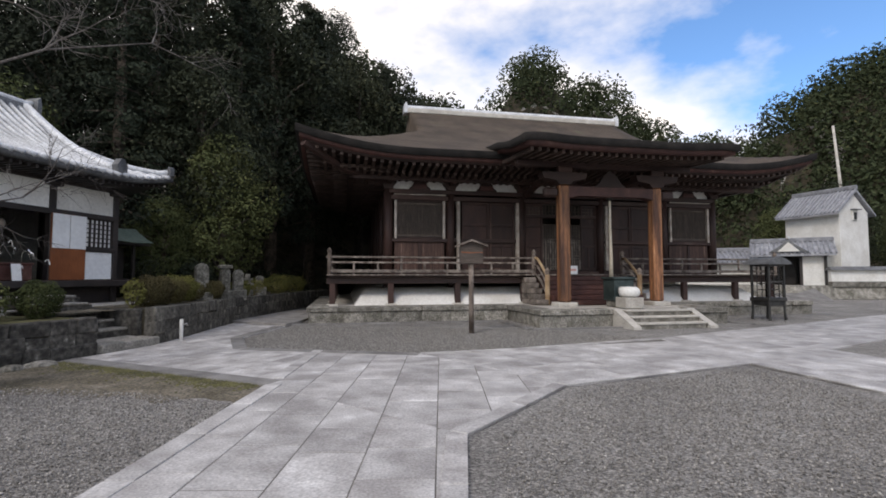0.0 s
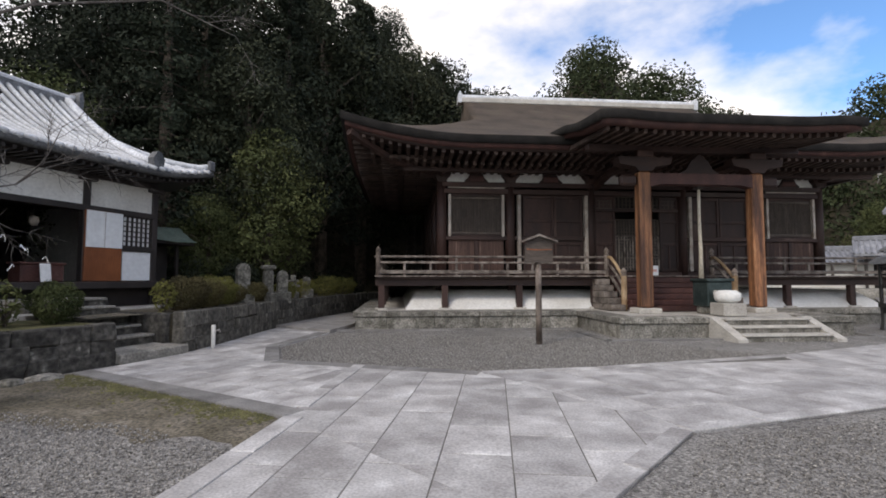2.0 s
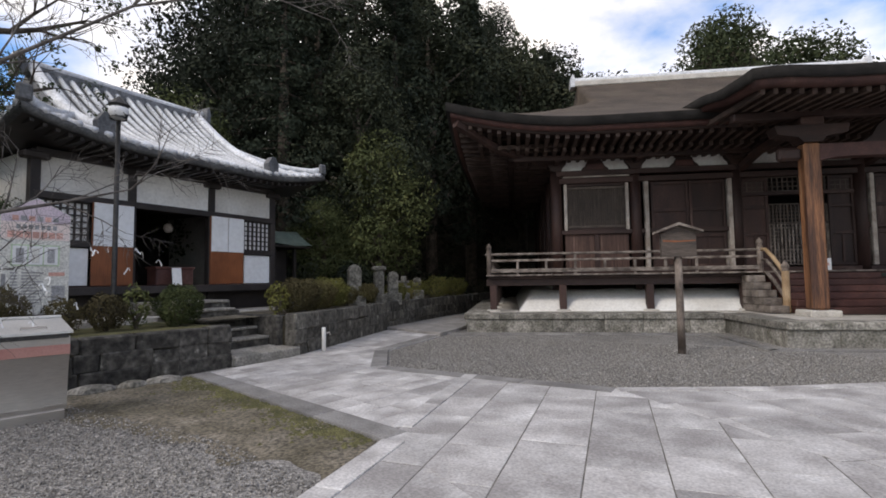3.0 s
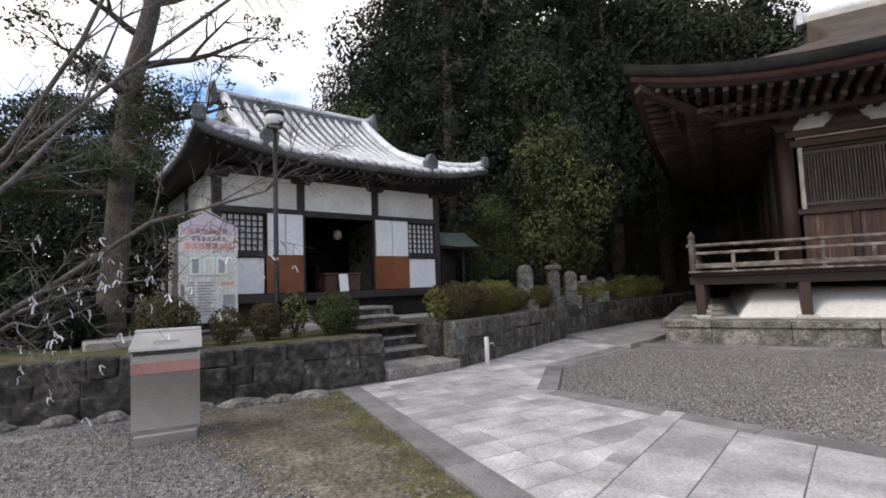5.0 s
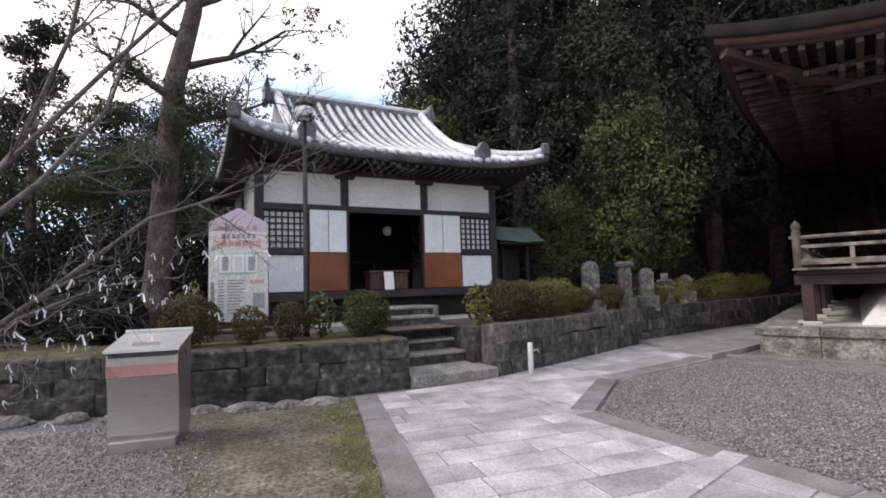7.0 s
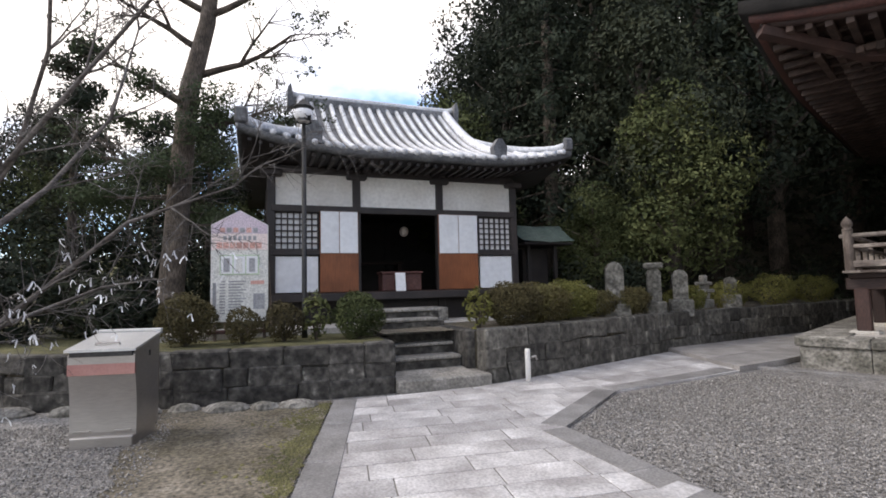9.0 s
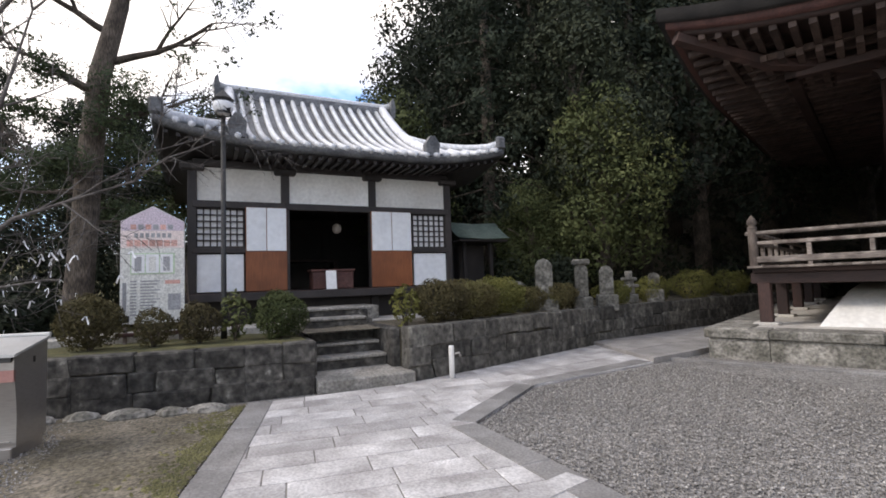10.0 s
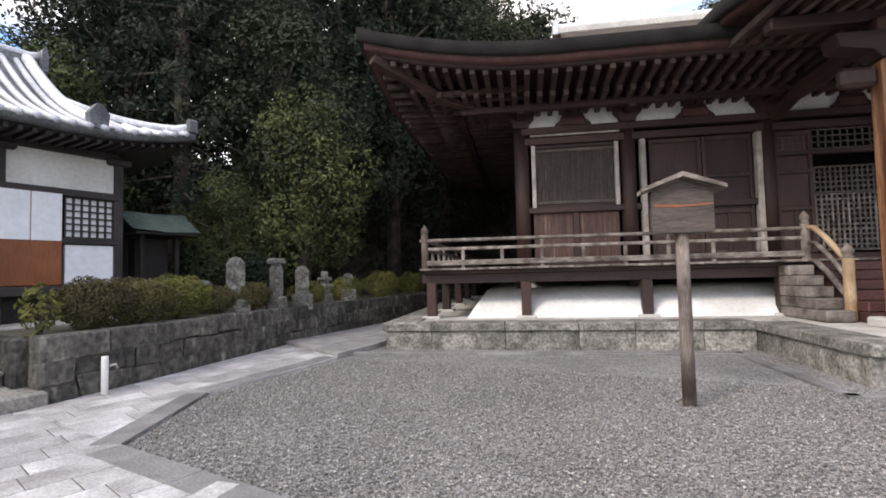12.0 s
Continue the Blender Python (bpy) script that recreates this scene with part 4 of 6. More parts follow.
part("rafter_beam", Mesh().box(0.6, 17.6, 0.62, 0.8, 5.0, 5.16, 0.015), WOODH, roof)
part("rafter_beam", Mesh().box(0.6, 0.8, 0.62, 14.0, 5.0, 5.16, 0.015), WOODH, roof)
part("hip_rafter", Mesh().tube([(-0.85, -0.8, 5.85), (0.4, 0.3, 5.3), (2.1, 1.4, 5.05)], 0.14, 6), WOOD, roof)
# ridge of grey tiles
rg = part("ridge", Mesh().box(3.5, 14.85, 6.75, 7.25, 9.62, 9.86, 0.03), PALESTONE, roof, "pale grey tiled ridge")
part("ridge_cap", Mesh().tube([(3.35, 7.0, 9.98), (3.6, 7.0, 9.93), (14.7, 7.0, 9.93), (15.0, 7.0, 9.98)], 0.13, 10), TILE, rg, "", True)
for u in (3.42, 14.92):
    part("ridge_end_tile", Mesh().prism([(u - 0.09, 9.6), (u + 0.09, 9.6), (u + 0.1, 9.98), (u + 0.02, 10.16), (u - 0.08, 10.0)], 6.72, 7.28), TILE, rg)

# porch roof reaching over the stairs
def porch_z(u, v):
    e = min(u - 5.55, 12.75 - u)
    side = max(0.0, 1 - e / 0.9) ** 2 * -0.12 * smooth01(-1.2, -2.5, v)
    return 5.86 + 0.34 * max(0.0, (v + 3.9) / 3.0) ** 1.2 - 0.28 + 0.16 * max(0.0, 1 - e / 2.2) ** 2 + side


pu, pv = steps_between(5.55, 12.75, 30), steps_between(-3.95, -0.2, 14)
porch = part("porch_roof", Mesh().grid([[(u, v, porch_z(u, v)) for u in pu] for v in pv]), BARK_ROOF, temple, "bark-thatched porch roof over the stairs", True)


def porch_band(t0, t1, inset, material, name):
    m = Mesh()
    a, b, f = 5.55 + inset, 12.75 - inset, -3.95 + inset
    line = [(a, v) for v in steps_between(0.2, f, 12)] + [(u, f) for u in steps_between(a, b, 30)][1:] + [(b, v) for v in steps_between(f, 0.2, 12)][1:]
    m.grid([[(u, v, porch_z(min(12.75, max(5.55, u)), v) + t0) for u, v in line], [(u, v, porch_z(u, v) + t1) for u, v in line], [(min(b - 0.25, max(a + 0.25, u)), max(f + 0.25, v), porch_z(u, v) + t1) for u, v in line]])
    part(name, m, material, porch, "", True)


porch_band(0.0, -0.22, 0.0, BARK_EDGE, "thatch_edge")
porch_band(-0.22, -0.34, 0.1, RED, "eave_board")
part("soffit", Mesh().grid([[(u, v, porch_z(u, v) - 0.33) for u in steps_between(5.75, 12.55, 20)] for v in steps_between(-3.75, 0.2, 10)]), WOODH, porch, "", True)
pr = part("rafter", Mesh().box(-0.05, 0.05, 0, 3.4, -0.06, 0.06, 0.008), RAFTER, porch)
pr.matrix_local = pose(5.9, -3.6, porch_z(5.9, -3.6) - 0.42, 4)
for i in range(1, 27):
    u = 5.9 + 6.5 * i / 26
    share(pr, pose(u, -3.6, porch_z(u, -3.6) - 0.42, 4))
for u in (7.6, 11.0):
    q = part("porch_pillar", Mesh().box(u - 0.18, u + 0.18, -2.18, -1.82, 0.62, 4.5, 0.05), PILLAR, temple, "square porch pillar of rubbed orange-brown wood")
    part("pillar_stone", Mesh().box(u - 0.33, u + 0.33, -2.33, -1.67, 0.46, 0.62, 0.03), PALESTONE, q)
    part("bracket", Mesh().prism([(u - 0.2, 4.5), (u + 0.2, 4.5), (u + 0.3, 4.62), (u + 0.75, 4.7), (u + 0.8, 4.9), (u - 0.8, 4.9), (u - 0.75, 4.7), (u - 0.3, 4.62)], -2.2, -1.8), WOODH, q)
    part("bracket_block", Mesh().box(u - 0.25, u + 0.25, -2.25, -1.75, 4.9, 5.1, 0.03), WOODH, q)
    part("link_beam", Mesh().tube([(u, -2.0, 4.75), (u, -1.0, 5.0), (u, 0.2, 4.95), (u, 1.4, 4.7)], 0.15, 6), WOODH, temple)
part("rainbow_beam", Mesh().prism([(7.7, 4.05), (8.1, 4.14), (10.5, 4.14), (10.9, 4.05), (10.9, 4.45), (7.7, 4.45)], -2.16, -1.86), RED, temple)
part("beam_end", Mesh().box(6.9, 7.4, -2.12, -1.9, 4.1, 4.4, 0.06), WOODH, temple)
part("beam_end", Mesh().box(11.2, 11.7, -2.12, -1.9, 4.1, 4.4, 0.06), WOODH, temple)
part("porch_purlin", Mesh().box(5.95, 12.35, -2.14, -1.88, 5.08, 5.28, 0.02), WOODH, temple)
part("frog_leg_strut", Mesh().prism([(8.7, 4.47), (8.9, 4.6), (9.05, 4.85), (9.3, 5.05), (9.55, 4.85), (9.7, 4.6), (9.9, 4.47)], -2.08, -1.94), WOODH, temple)


def at_temple(u, v, z=0.0, turn=0.0):
    return Matrix.Translation(TEMPLE @ Vector((u, v, z))) @ pose(0, 0, 0, 0, 0, 22.2 + turn)


box1 = thing("offering_box", at_temple(9.2, -2.6, 0.495) @ Matrix.Diagonal((0.86, 0.86, 1.1, 1)), "dark green bronze offering box on a stone foot", "box")
part("foot", Mesh().box(-0.34, 0.34, -0.34, 0.34, 0, 0.18, 0.02), STONE, box1)
part("body", Mesh().box(-0.42, 0.42, -0.42, 0.42, 0.18, 0.82, 0.03), BRONZE, box1)
part("rim", Mesh().box(-0.47, 0.47, -0.47, 0.47, 0.82, 0.9, 0.02), BRONZE, box1)
for x in (-0.16, 0.16):
    part("crest", Mesh().lathe(0, 0, [(0.09, 0), (0.09, 0.02)], 12), PALESTONE, box1).matrix_local = pose(x, -0.42, 0.52, 90)
bs1 = thing("stone_basin", at_temple(9.12, -3.35, 0.49), "round pale stone on a square pale stone base", "basin")
part("base", Mesh().box(-0.32, 0.32, -0.3, 0.3, 0, 0.34, 0.02), PALESTONE, bs1)
part("round_stone", Mesh().lathe(0, 0, [(0.2, 0.34), (0.3, 0.4), (0.33, 0.5), (0.31, 0.6), (0.22, 0.67), (0.05, 0.68)], 20), PLASTER, bs1, "", True)
rp = thing("bell_rope", at_temple(9.45, -1.75, 0), "thick pale bell rope hanging from the porch beam", "rope")
part("rope", Mesh().tube([(0, 0, 1.45), (0.01, 0, 2.3), (-0.01, 0, 3.3), (0, 0, 4.35)], [0.075, 0.055, 0.045, 0.045], 10), ROPE, rp, "", True)
part("bell", Mesh().lathe(0, 0, [(0.02, 4.2), (0.12, 4.25), (0.13, 4.35), (0.05, 4.45)], 14), METAL, rp, "", True)
nt = thing("notice_card", at_temple(8.75, -0.3, 1.55), "small white notice card on the stair top", "notice")
part("card", Mesh().box(-0.2, 0.2, 0, 0.02, 0, 0.32, 0.004), WHITEP, nt)
part("print", Mesh().box(-0.14, 0.14, -0.004, 0, 0.12, 0.2), REDINK, nt)

# sign board on a post
sg = thing("notice_sign", pose(-1.68, 13.1, 0, 0, 0, 17), "weathered wooden notice board with a small roof on one post", "sign")
part("post", Mesh().lathe(0, 0, [(0.072, -0.05), (0.066, 1.95)], 12), GREYV, sg, "", True)
part("board", Mesh().prism([(-0.31, 1.86), (0.31, 1.86), (0.31, 2.3), (0, 2.42), (-0.31, 2.3)], -0.1, 0.06), SIGNW, sg)
part("pale_streak", Mesh().prism([(-0.28, 2.15), (-0.05, 2.135), (0.3, 2.15), (0.3, 2.17), (0.02, 2.16), (-0.28, 2.18)], -0.106, -0.1), ORANGE, sg)
for s in (-1, 1):
    part("roof_board", Mesh().add([(0, -0.2, 2.46), (0, 0.16, 2.46), (s * 0.42, 0.16, 2.31), (s * 0.42, -0.2, 2.31), (0, -0.2, 2.51), (0, 0.16, 2.51), (s * 0.42, 0.16, 2.35), (s * 0.42, -0.2, 2.35)],
         [(0, 1, 2, 3), (7, 6, 5, 4), (0, 3, 7, 4), (1, 5, 6, 2), (3, 2, 6, 7), (0, 4, 5, 1)]), GREYW, sg)

# ---- small white hall on the terrace ----
hall = thing("small_hall", pose(-12.15, 6.7, 0, 0, 0, 90), "small white-plastered hall with a grey tiled roof and open doors", "temple hall")
HC = [0.0, 1.76, 3.68, 5.6]
FZ = 1.42
for u, v in [(u, v) for u in HC for v in (0.0, 5.0)] + [(0, 2.5), (5.6, 2.5)]:
    part("column", Mesh().box(u - 0.085, u + 0.085, v - 0.085, v + 0.085, 0.8, 4.05, 0.012), BLACKW, hall)
part("floor_beam", Mesh().box(-0.3, 5.9, -0.45, -0.3, 1.26, 1.42, 0.012), BLACKW, hall)
part("floor", Mesh().box(-0.25, 5.85, -0.42, 5.1, 1.36, 1.43), WOODH, hall)
part("skirting", Mesh().box(-0.05, 5.65, -0.02, 0.02, 0.8, 1.36), BLACKW, hall)
for z0, z1 in ((2.22, 2.33), (3.13, 3.27), (3.95, 4.1)):
    for a, b in zip(HC, HC[1:]):
        if not (z0 < 3 and 1 < a < 3):
            part("beam", Mesh().box(a, b, -0.1, 0.1, z0, z1, 0.01), BLACKW, hall)
for a, b in zip(HC, HC[1:]):
    part("plaster_panel", Mesh().box(a + 0.08, b - 0.08, -0.03, 0.03, 3.27, 3.95), PLASTER, hall)
for a, b in ((0.08, 0.94), (4.68, 5.52)):
    part("lower_panel", Mesh().box(a, b, -0.04, 0.02, 1.45, 2.2, 0.006), PAPER, hall)
    wf = part("lattice_window", Mesh().box(a, b, 0.02, 0.03, 2.33, 3.13), WHITEP, hall, "white paper window behind dark lattice")
    n = 7 if a < 1 else 6
    for i in range(n + 1):
        u = a + (b - a) * i / n
        part("lattice_bar", Mesh().box(u - 0.014, u + 0.014, -0.03, 0.02, 2.33, 3.13), BLACKW, wf)
    for i in range(7):
        z = 2.35 + 0.77 * i / 6
        part("lattice_bar", Mesh().box(a, b, -0.025, 0.022, z - 0.013, z + 0.013), BLACKW, wf)
for a, b in ((0.97, 1.78), (3.62, 4.6)):
    d = part("folded_door", Mesh().box(a, b, -0.12, -0.075, 1.44, 3.16, 0.008), ORANGE, hall, "folded door with white upper and orange lower panels")
    c = (a + b) / 2
    for x0, x1 in ((a + 0.015, c - 0.008), (c + 0.008, b - 0.015)):
        part("white_leaf", Mesh().box(x0, x1, -0.145, -0.12, 2.26, 3.15, 0.006), PAPER, d)
part("side_wall", Mesh().box(-0.03, 0.03, 0.05, 5.0, 1.4, 4.05), PLASTER, hall)
part("side_wall", Mesh().box(5.57, 5.63, 0.05, 5.0, 1.4, 4.05), PLASTER, hall)
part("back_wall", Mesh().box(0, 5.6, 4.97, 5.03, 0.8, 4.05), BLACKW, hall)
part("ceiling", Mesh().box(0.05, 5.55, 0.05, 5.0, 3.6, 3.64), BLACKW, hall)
for u in HC:
    part("bracket", Mesh().box(u - 0.22, u + 0.22, -0.16, 0.1, 3.86, 4.0, 0.03), BLACKW, hall)
HR = Roof(-0.6, 6.65, -1.05, 6.05, 0.72, 4.9, 4.24, 6.45, 0.34, 2.4, 0.12)
us = steps_between(-0.6, 0.71, 10) + steps_between(0.72, 4.9, 12) + steps_between(4.91, 6.65, 10)
vs = steps_between(-1.05, 2.5, 16) + steps_between(2.6, 6.05, 12)
hroof = part("roof", HR.skin(us, vs), TILED, hall, "grey tiled hip-and-gable roof with sky sheen painted on its rolls", True)


def tile_row(pts, r=0.062):
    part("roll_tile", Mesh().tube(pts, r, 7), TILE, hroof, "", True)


k = -0.5
while k < 6.62:
    du = min(k + 0.6, 6.65 - k)
    top = 2.4 if 0.72 <= k <= 4.9 else -1.05 + du
    if top > -0.95:
        tile_row([(k, v, HR.z(k, v) + 0.045) for v in steps_between(-1.09, top, 9)])
    k += 0.257
v = -0.9
while v < 5.9:
    for s in (0, 1):
        d = min(v + 1.05, 6.05 - v, 1.3 if s == 0 else 1.75)
        if d > 0.1:
            tile_row([((-0.64 + t) if s == 0 else (6.69 - t), v, HR.z(max(-0.6, -0.6 + t) if s == 0 else min(6.65, 6.65 - t), v, False) + 0.045) for t in steps_between(0.0, d, 6)])
    v += 0.257
m = Mesh()
line = [(u, -1.07, HR.ze + HR.eave(u, -0.6, 6.65)) for u in steps_between(-0.6, 6.65, 30)]
m.grid([[(u, v, z + 0.02) for u, v, z in line], [(u, v, z - 0.1) for u, v, z in line], [(u, v + 0.25, z - 0.12) for u, v, z in line]])
for u0, q in ((-0.62, 0.25), (6.67, -0.25)):
    line = [(u0, v, HR.ze + HR.eave(v, -1.05, 6.05)) for v in steps_between(-1.05, 6.05, 20)]
    m.grid([[(u, v, z + 0.02) for u, v, z in line], [(u, v, z - 0.1) for u, v, z in line], [(u + q, v, z - 0.12) for u, v, z in line]])
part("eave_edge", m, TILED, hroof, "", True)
part("soffit", Mesh().grid([[(u, v, HR.ze - 0.13 + HR.eave(u, -0.6, 6.65) * max(0, 1 - (v + 1.05) / 1.4)) for u in steps_between(-0.55, 6.6, 24)] for v in steps_between(-1.0, 5.9, 10)]), BLACKW, hroof, "", True)
hra = part("rafter", Mesh().box(-0.035, 0.035, 0, 1.0, -0.04, 0.04, 0.006), BLACKW, hroof)
hra.matrix_local = pose(-0.4, -0.95, HR.ze - 0.17 + HR.eave(-0.4, -0.6, 6.65))
for i in range(1, 36):
    u = -0.4 + 6.8 * i / 35
    share(hra, pose(u, -0.95, HR.ze - 0.17 + HR.eave(u, -0.6, 6.65)))
part("main_ridge", Mesh().box(0.55, 5.05, 2.36, 2.64, 6.32, 6.56, 0.02), TILED, hroof)
part("ridge_cap", Mesh().tube([(0.42, 2.5, 6.68), (0.7, 2.5, 6.6), (4.9, 2.5, 6.6), (5.2, 2.5, 6.68)], 0.1, 10), TILE, hroof, "", True)
for u in (0.5, 5.12):
    part("demon_tile", Mesh().prism([(u - 0.06, 6.25), (u + 0.06, 6.25), (u + 0.08, 6.6), (u + 0.03, 6.85), (u - 0.05, 6.75)], 2.25, 2.75), TILED, hroof)
for g, s in ((0.78, 1), (4.84, -1)):
    pts = [(g, v, HR.z(g, v) + 0.13) for v in steps_between(2.4, -0.75, 10)]
    part("descending_ridge", Mesh().tube(pts, 0.12, 8), TILE, hroof, "", True)
    e = pts[-1]
    part("ridge_end_tile", Mesh().prism([(g - 0.14, e[2] - 0.18), (g + 0.14, e[2] - 0.18), (g + 0.17, e[2] + 0.1), (g + 0.05, e[2] + 0.28), (g - 0.05, e[2] + 0.28), (g - 0.17, e[2] + 0.1)], -0.98, -0.78), TILED, hroof)
for su in (0, 1):
    pts = [((-0.55 + t) if su == 0 else (6.6 - t), -1.0 + t, HR.z(-0.55 + t if su == 0 else 6.6 - t, -1.0 + t, False) + 0.12) for t in steps_between(0.0, 1.27 if su == 0 else 1.7, 8)]
    pts[0] = (pts[0][0], pts[0][1], pts[0][2] + 0.06)
    part("corner_ridge", Mesh().tube(pts, 0.1, 8), TILE, hroof, "", True)
    part("ridge_end_tile", Mesh().box(pts[0][0] - 0.12, pts[0][0] + 0.12, pts[0][1] - 0.08, pts[0][1] + 0.04, pts[0][2] - 0.14, pts[0][2] + 0.17, 0.04), TILED, hroof)
# inside of the hall
alt = thing("altar_table", pose(-15.6, 9.5, 1.43, 0, 0, 90), "dark wooden altar in the hall's shade", "altar")
part("top", Mesh().box(-0.9, 0.9, -0.3, 0.3, 0.75, 0.82, 0.01), WOODH, alt)
for x in (-0.8, 0.8):
    part("leg", Mesh().box(x - 0.05, x + 0.05, -0.25, 0.25, 0, 0.75, 0.01), WOOD, alt)
lan = thing("hanging_lantern", pose(-12.9, 9.75, 2.85), "small round hanging lantern in the doorway", "lantern")
part("globe", Mesh().lathe(0, 0, [(0.03, -0.12), (0.09, -0.08), (0.11, 0), (0.09, 0.08), (0.03, 0.12)], 14), PALE, lan, "", True)
part("cord", Mesh().tube([(0, 0, 0.1), (0, 0, 0.75)], 0.008, 6), METAL, lan)
crd = thing("notice_card", pose(-11.8, 9.35, 1.43, 0, 0, 90), "white notice leaning in the hall doorway", "notice")
part("card", Mesh().box(-0.11, 0.11, 0, 0.02, 0.0, 0.4, 0.004), WHITEP, crd).matrix_local = pose(0, 0, 0, -8)
ob = thing("offering_box", pose(-12.05, 9.45, 1.43, 0, 0, 90), "reddish wooden offering box in the doorway", "box")
part("body", Mesh().box(-0.45, 0.45, 0.0, 0.4, 0, 0.38, 0.02), RED, ob)
part("rim", Mesh().box(-0.48, 0.48, -0.02, 0.42, 0.38, 0.43, 0.01), RED, ob)

# small shrine with a copper roof beside the hall
sh = thing("small_shrine", pose(-13.5, 13.75, 0.9, 0, 0, 90), "small dark open shrine with a green copper roof", "shrine")
for x in (-0.42, 0.42):
    for y in (-0.3, 0.4):
        part("post", Mesh().box(x - 0.05, x + 0.05, y - 0.05, y + 0.05, 0, 1.75, 0.01), BLACKW, sh)
part("body", Mesh().box(-0.4, 0.4, 0.05, 0.4, 0.55, 1.6), BLACKW, sh)
part("shelf", Mesh().box(-0.5, 0.5, -0.3, 0.42, 0.5, 0.56, 0.01), BLACKW, sh)
part("roof", Mesh().grid([[(x, y, 1.72 + 0.5 * (1 - abs(y) / 0.75) ** 1.3 + 0.05 * abs(x)) for x in steps_between(-0.8, 0.8, 6)] for y in steps_between(-0.75, 0.75, 12)]), COPPER, sh, "green copper roof", True)
part("eave", Mesh().box(-0.75, 0.75, -0.7, 0.7, 1.66, 1.72, 0.01), BLACKW, sh)

# grave and marker stones
def marker(x, y, z, w, h, turn, cap):
    t = thing("marker_stone", pose(x, y, z, 0, 0, turn), "upright grey carved stone with moss stains on the bank", "stone", "marker stones")
    part("plinth", Mesh().box(-w * 0.8, w * 0.8, -0.24, 0.24, -0.2, 0.18, 0.03), MARK, t)
    m = Mesh()
    prof = [(-w / 2, 0.18), (w / 2, 0.18), (w / 2 * 1.02, h * 0.85), (w * 0.3, h * 0.96), (0, h), (-w * 0.3, h * 0.96), (-w / 2 * 1.02, h * 0.85)]
    m.prism(prof, -0.11, 0.11)
    part("slab", m, MARK, t)
    if cap == 2:
        part("cap", Mesh().box(-w * 0.7, w * 0.7, -0.18, 0.18, h * 0.95, h + 0.08, 0.03), MARK, t)


for x, y, z, w, h, turn, cap in ((-10.3, 13.5, 0.86, 0.42, 1.24, 60, 0), (-10.1, 14.4, 0.88, 0.32, 1.08, 55, 2), (-10.15, 15.2, 0.9, 0.36, 0.98, 50, 1), (-10.6, 12.9, 0.86, 0.5, 0.7, 70, 0), (-10.6, 17.3, 0.95, 0.3, 0.7, 50, 1), (-11.6, 12.6, 0.9, 0.3, 0.6, 70, 1)):
    marker(x, y + 0.25, z, w * 0.85, h * 0.88, turn, cap)
pg = thing("stone_pagoda", pose(-10.45, 16.5, 0.9) @ Matrix.Scale(0.72, 4), "small tiered stone pagoda on the bank", "pagoda")
for i, (r, z) in enumerate(((0.22, 0), (0.14, 0.2), (0.24, 0.42), (0.13, 0.52), (0.2, 0.66), (0.1, 0.76))):
    part("tier", Mesh().box(-r, r, -r, r, z - 0.1 if i == 0 else z, z + (0.2 if i % 2 == 0 and i < 1 else 0.12 if i % 2 == 0 else 0.24), 0.03), STONE, pg)

# white water pipe stand
pp = thing("tap_post", pose(-8.25, 10.35, 0, 0, 0, 60), "white plastic standpipe with a small tap", "tap")
part("pipe", Mesh().lathe(0, 0, [(0.042, -0.03), (0.042, 0.46), (0.038, 0.51)], 12), PLASTER, pp, "", True)
part("tap", Mesh().tube([(0.04, 0, 0.38), (0.12, 0, 0.4), (0.14, 0, 0.34)], 0.018, 8), STEEL, pp, "", True)

# steel collection box
cb = thing("collection_box", pose(-7.62, 5.08, 0, 0, 0, 78) @ Matrix.Diagonal((0.93, 0.93, 0.98, 1)), "brushed steel collection box with a faded red band", "box")
side = [(0.25, 0.1)] + [(0.255 + 0.065 * (z - 0.1) / 0.7 - 0.028 * math.sin(math.pi * (z - 0.1) / 0.7), z) for z in steps_between(0.14, 0.8, 22)] + [(0.32, 0.92), (0.26, 0.98), (-0.3, 1.07), (-0.3, 0.1)]
m = Mesh()
m.prism([(-a, z) for a, z in side], -0.33, 0.33)
m.v = [(y, x, z) for x, y, z in m.v]
m.f = [f[::-1] for f in m.f]
part("body", m, STEEL, cb)
part("plinth", Mesh().box(-0.31, 0.31, -0.29, 0.29, -0.03, 0.1, 0.01), STEEL, cb)
part("lid", Mesh().add([(-0.35, -0.36, 0.955), (0.35, -0.36, 0.955), (0.35, 0.33, 1.08), (-0.35, 0.33, 1.08), (-0.35, -0.36, 0.98), (0.35, -0.36, 0.98), (0.35, 0.33, 1.105), (-0.35, 0.33, 1.105)], [(3, 2, 1, 0), (4, 5, 6, 7), (0, 1, 5, 4), (1, 2, 6, 5), (2, 3, 7, 6), (3, 0, 4, 7)]), LIDSTEEL, cb)
part("slot", Mesh().box(-0.31, 0.31, -0.338, -0.3, 0.905, 0.95), METAL, cb)
part("red_band", Mesh().add([(-0.33, -0.323, 0.72), (0.33, -0.323, 0.72), (0.33, -0.327, 0.83), (-0.33, -0.327, 0.83), (-0.33, -0.28, 0.72), (0.33, -0.28, 0.72), (0.33, -0.28, 0.83), (-0.33, -0.28, 0.83)], [(0, 1, 2, 3), (0, 4, 5, 1), (3, 2, 6, 7), (1, 5, 6, 2), (0, 3, 7, 4)]), REDBAND, cb, "faded red painted band")
part("handle", Mesh().tube([(-0.12, -0.2, 1.0), (-0.12, -0.2, 1.03), (0.12, -0.2, 1.03), (0.12, -0.2, 1.0)], 0.01, 6), STEEL, cb)
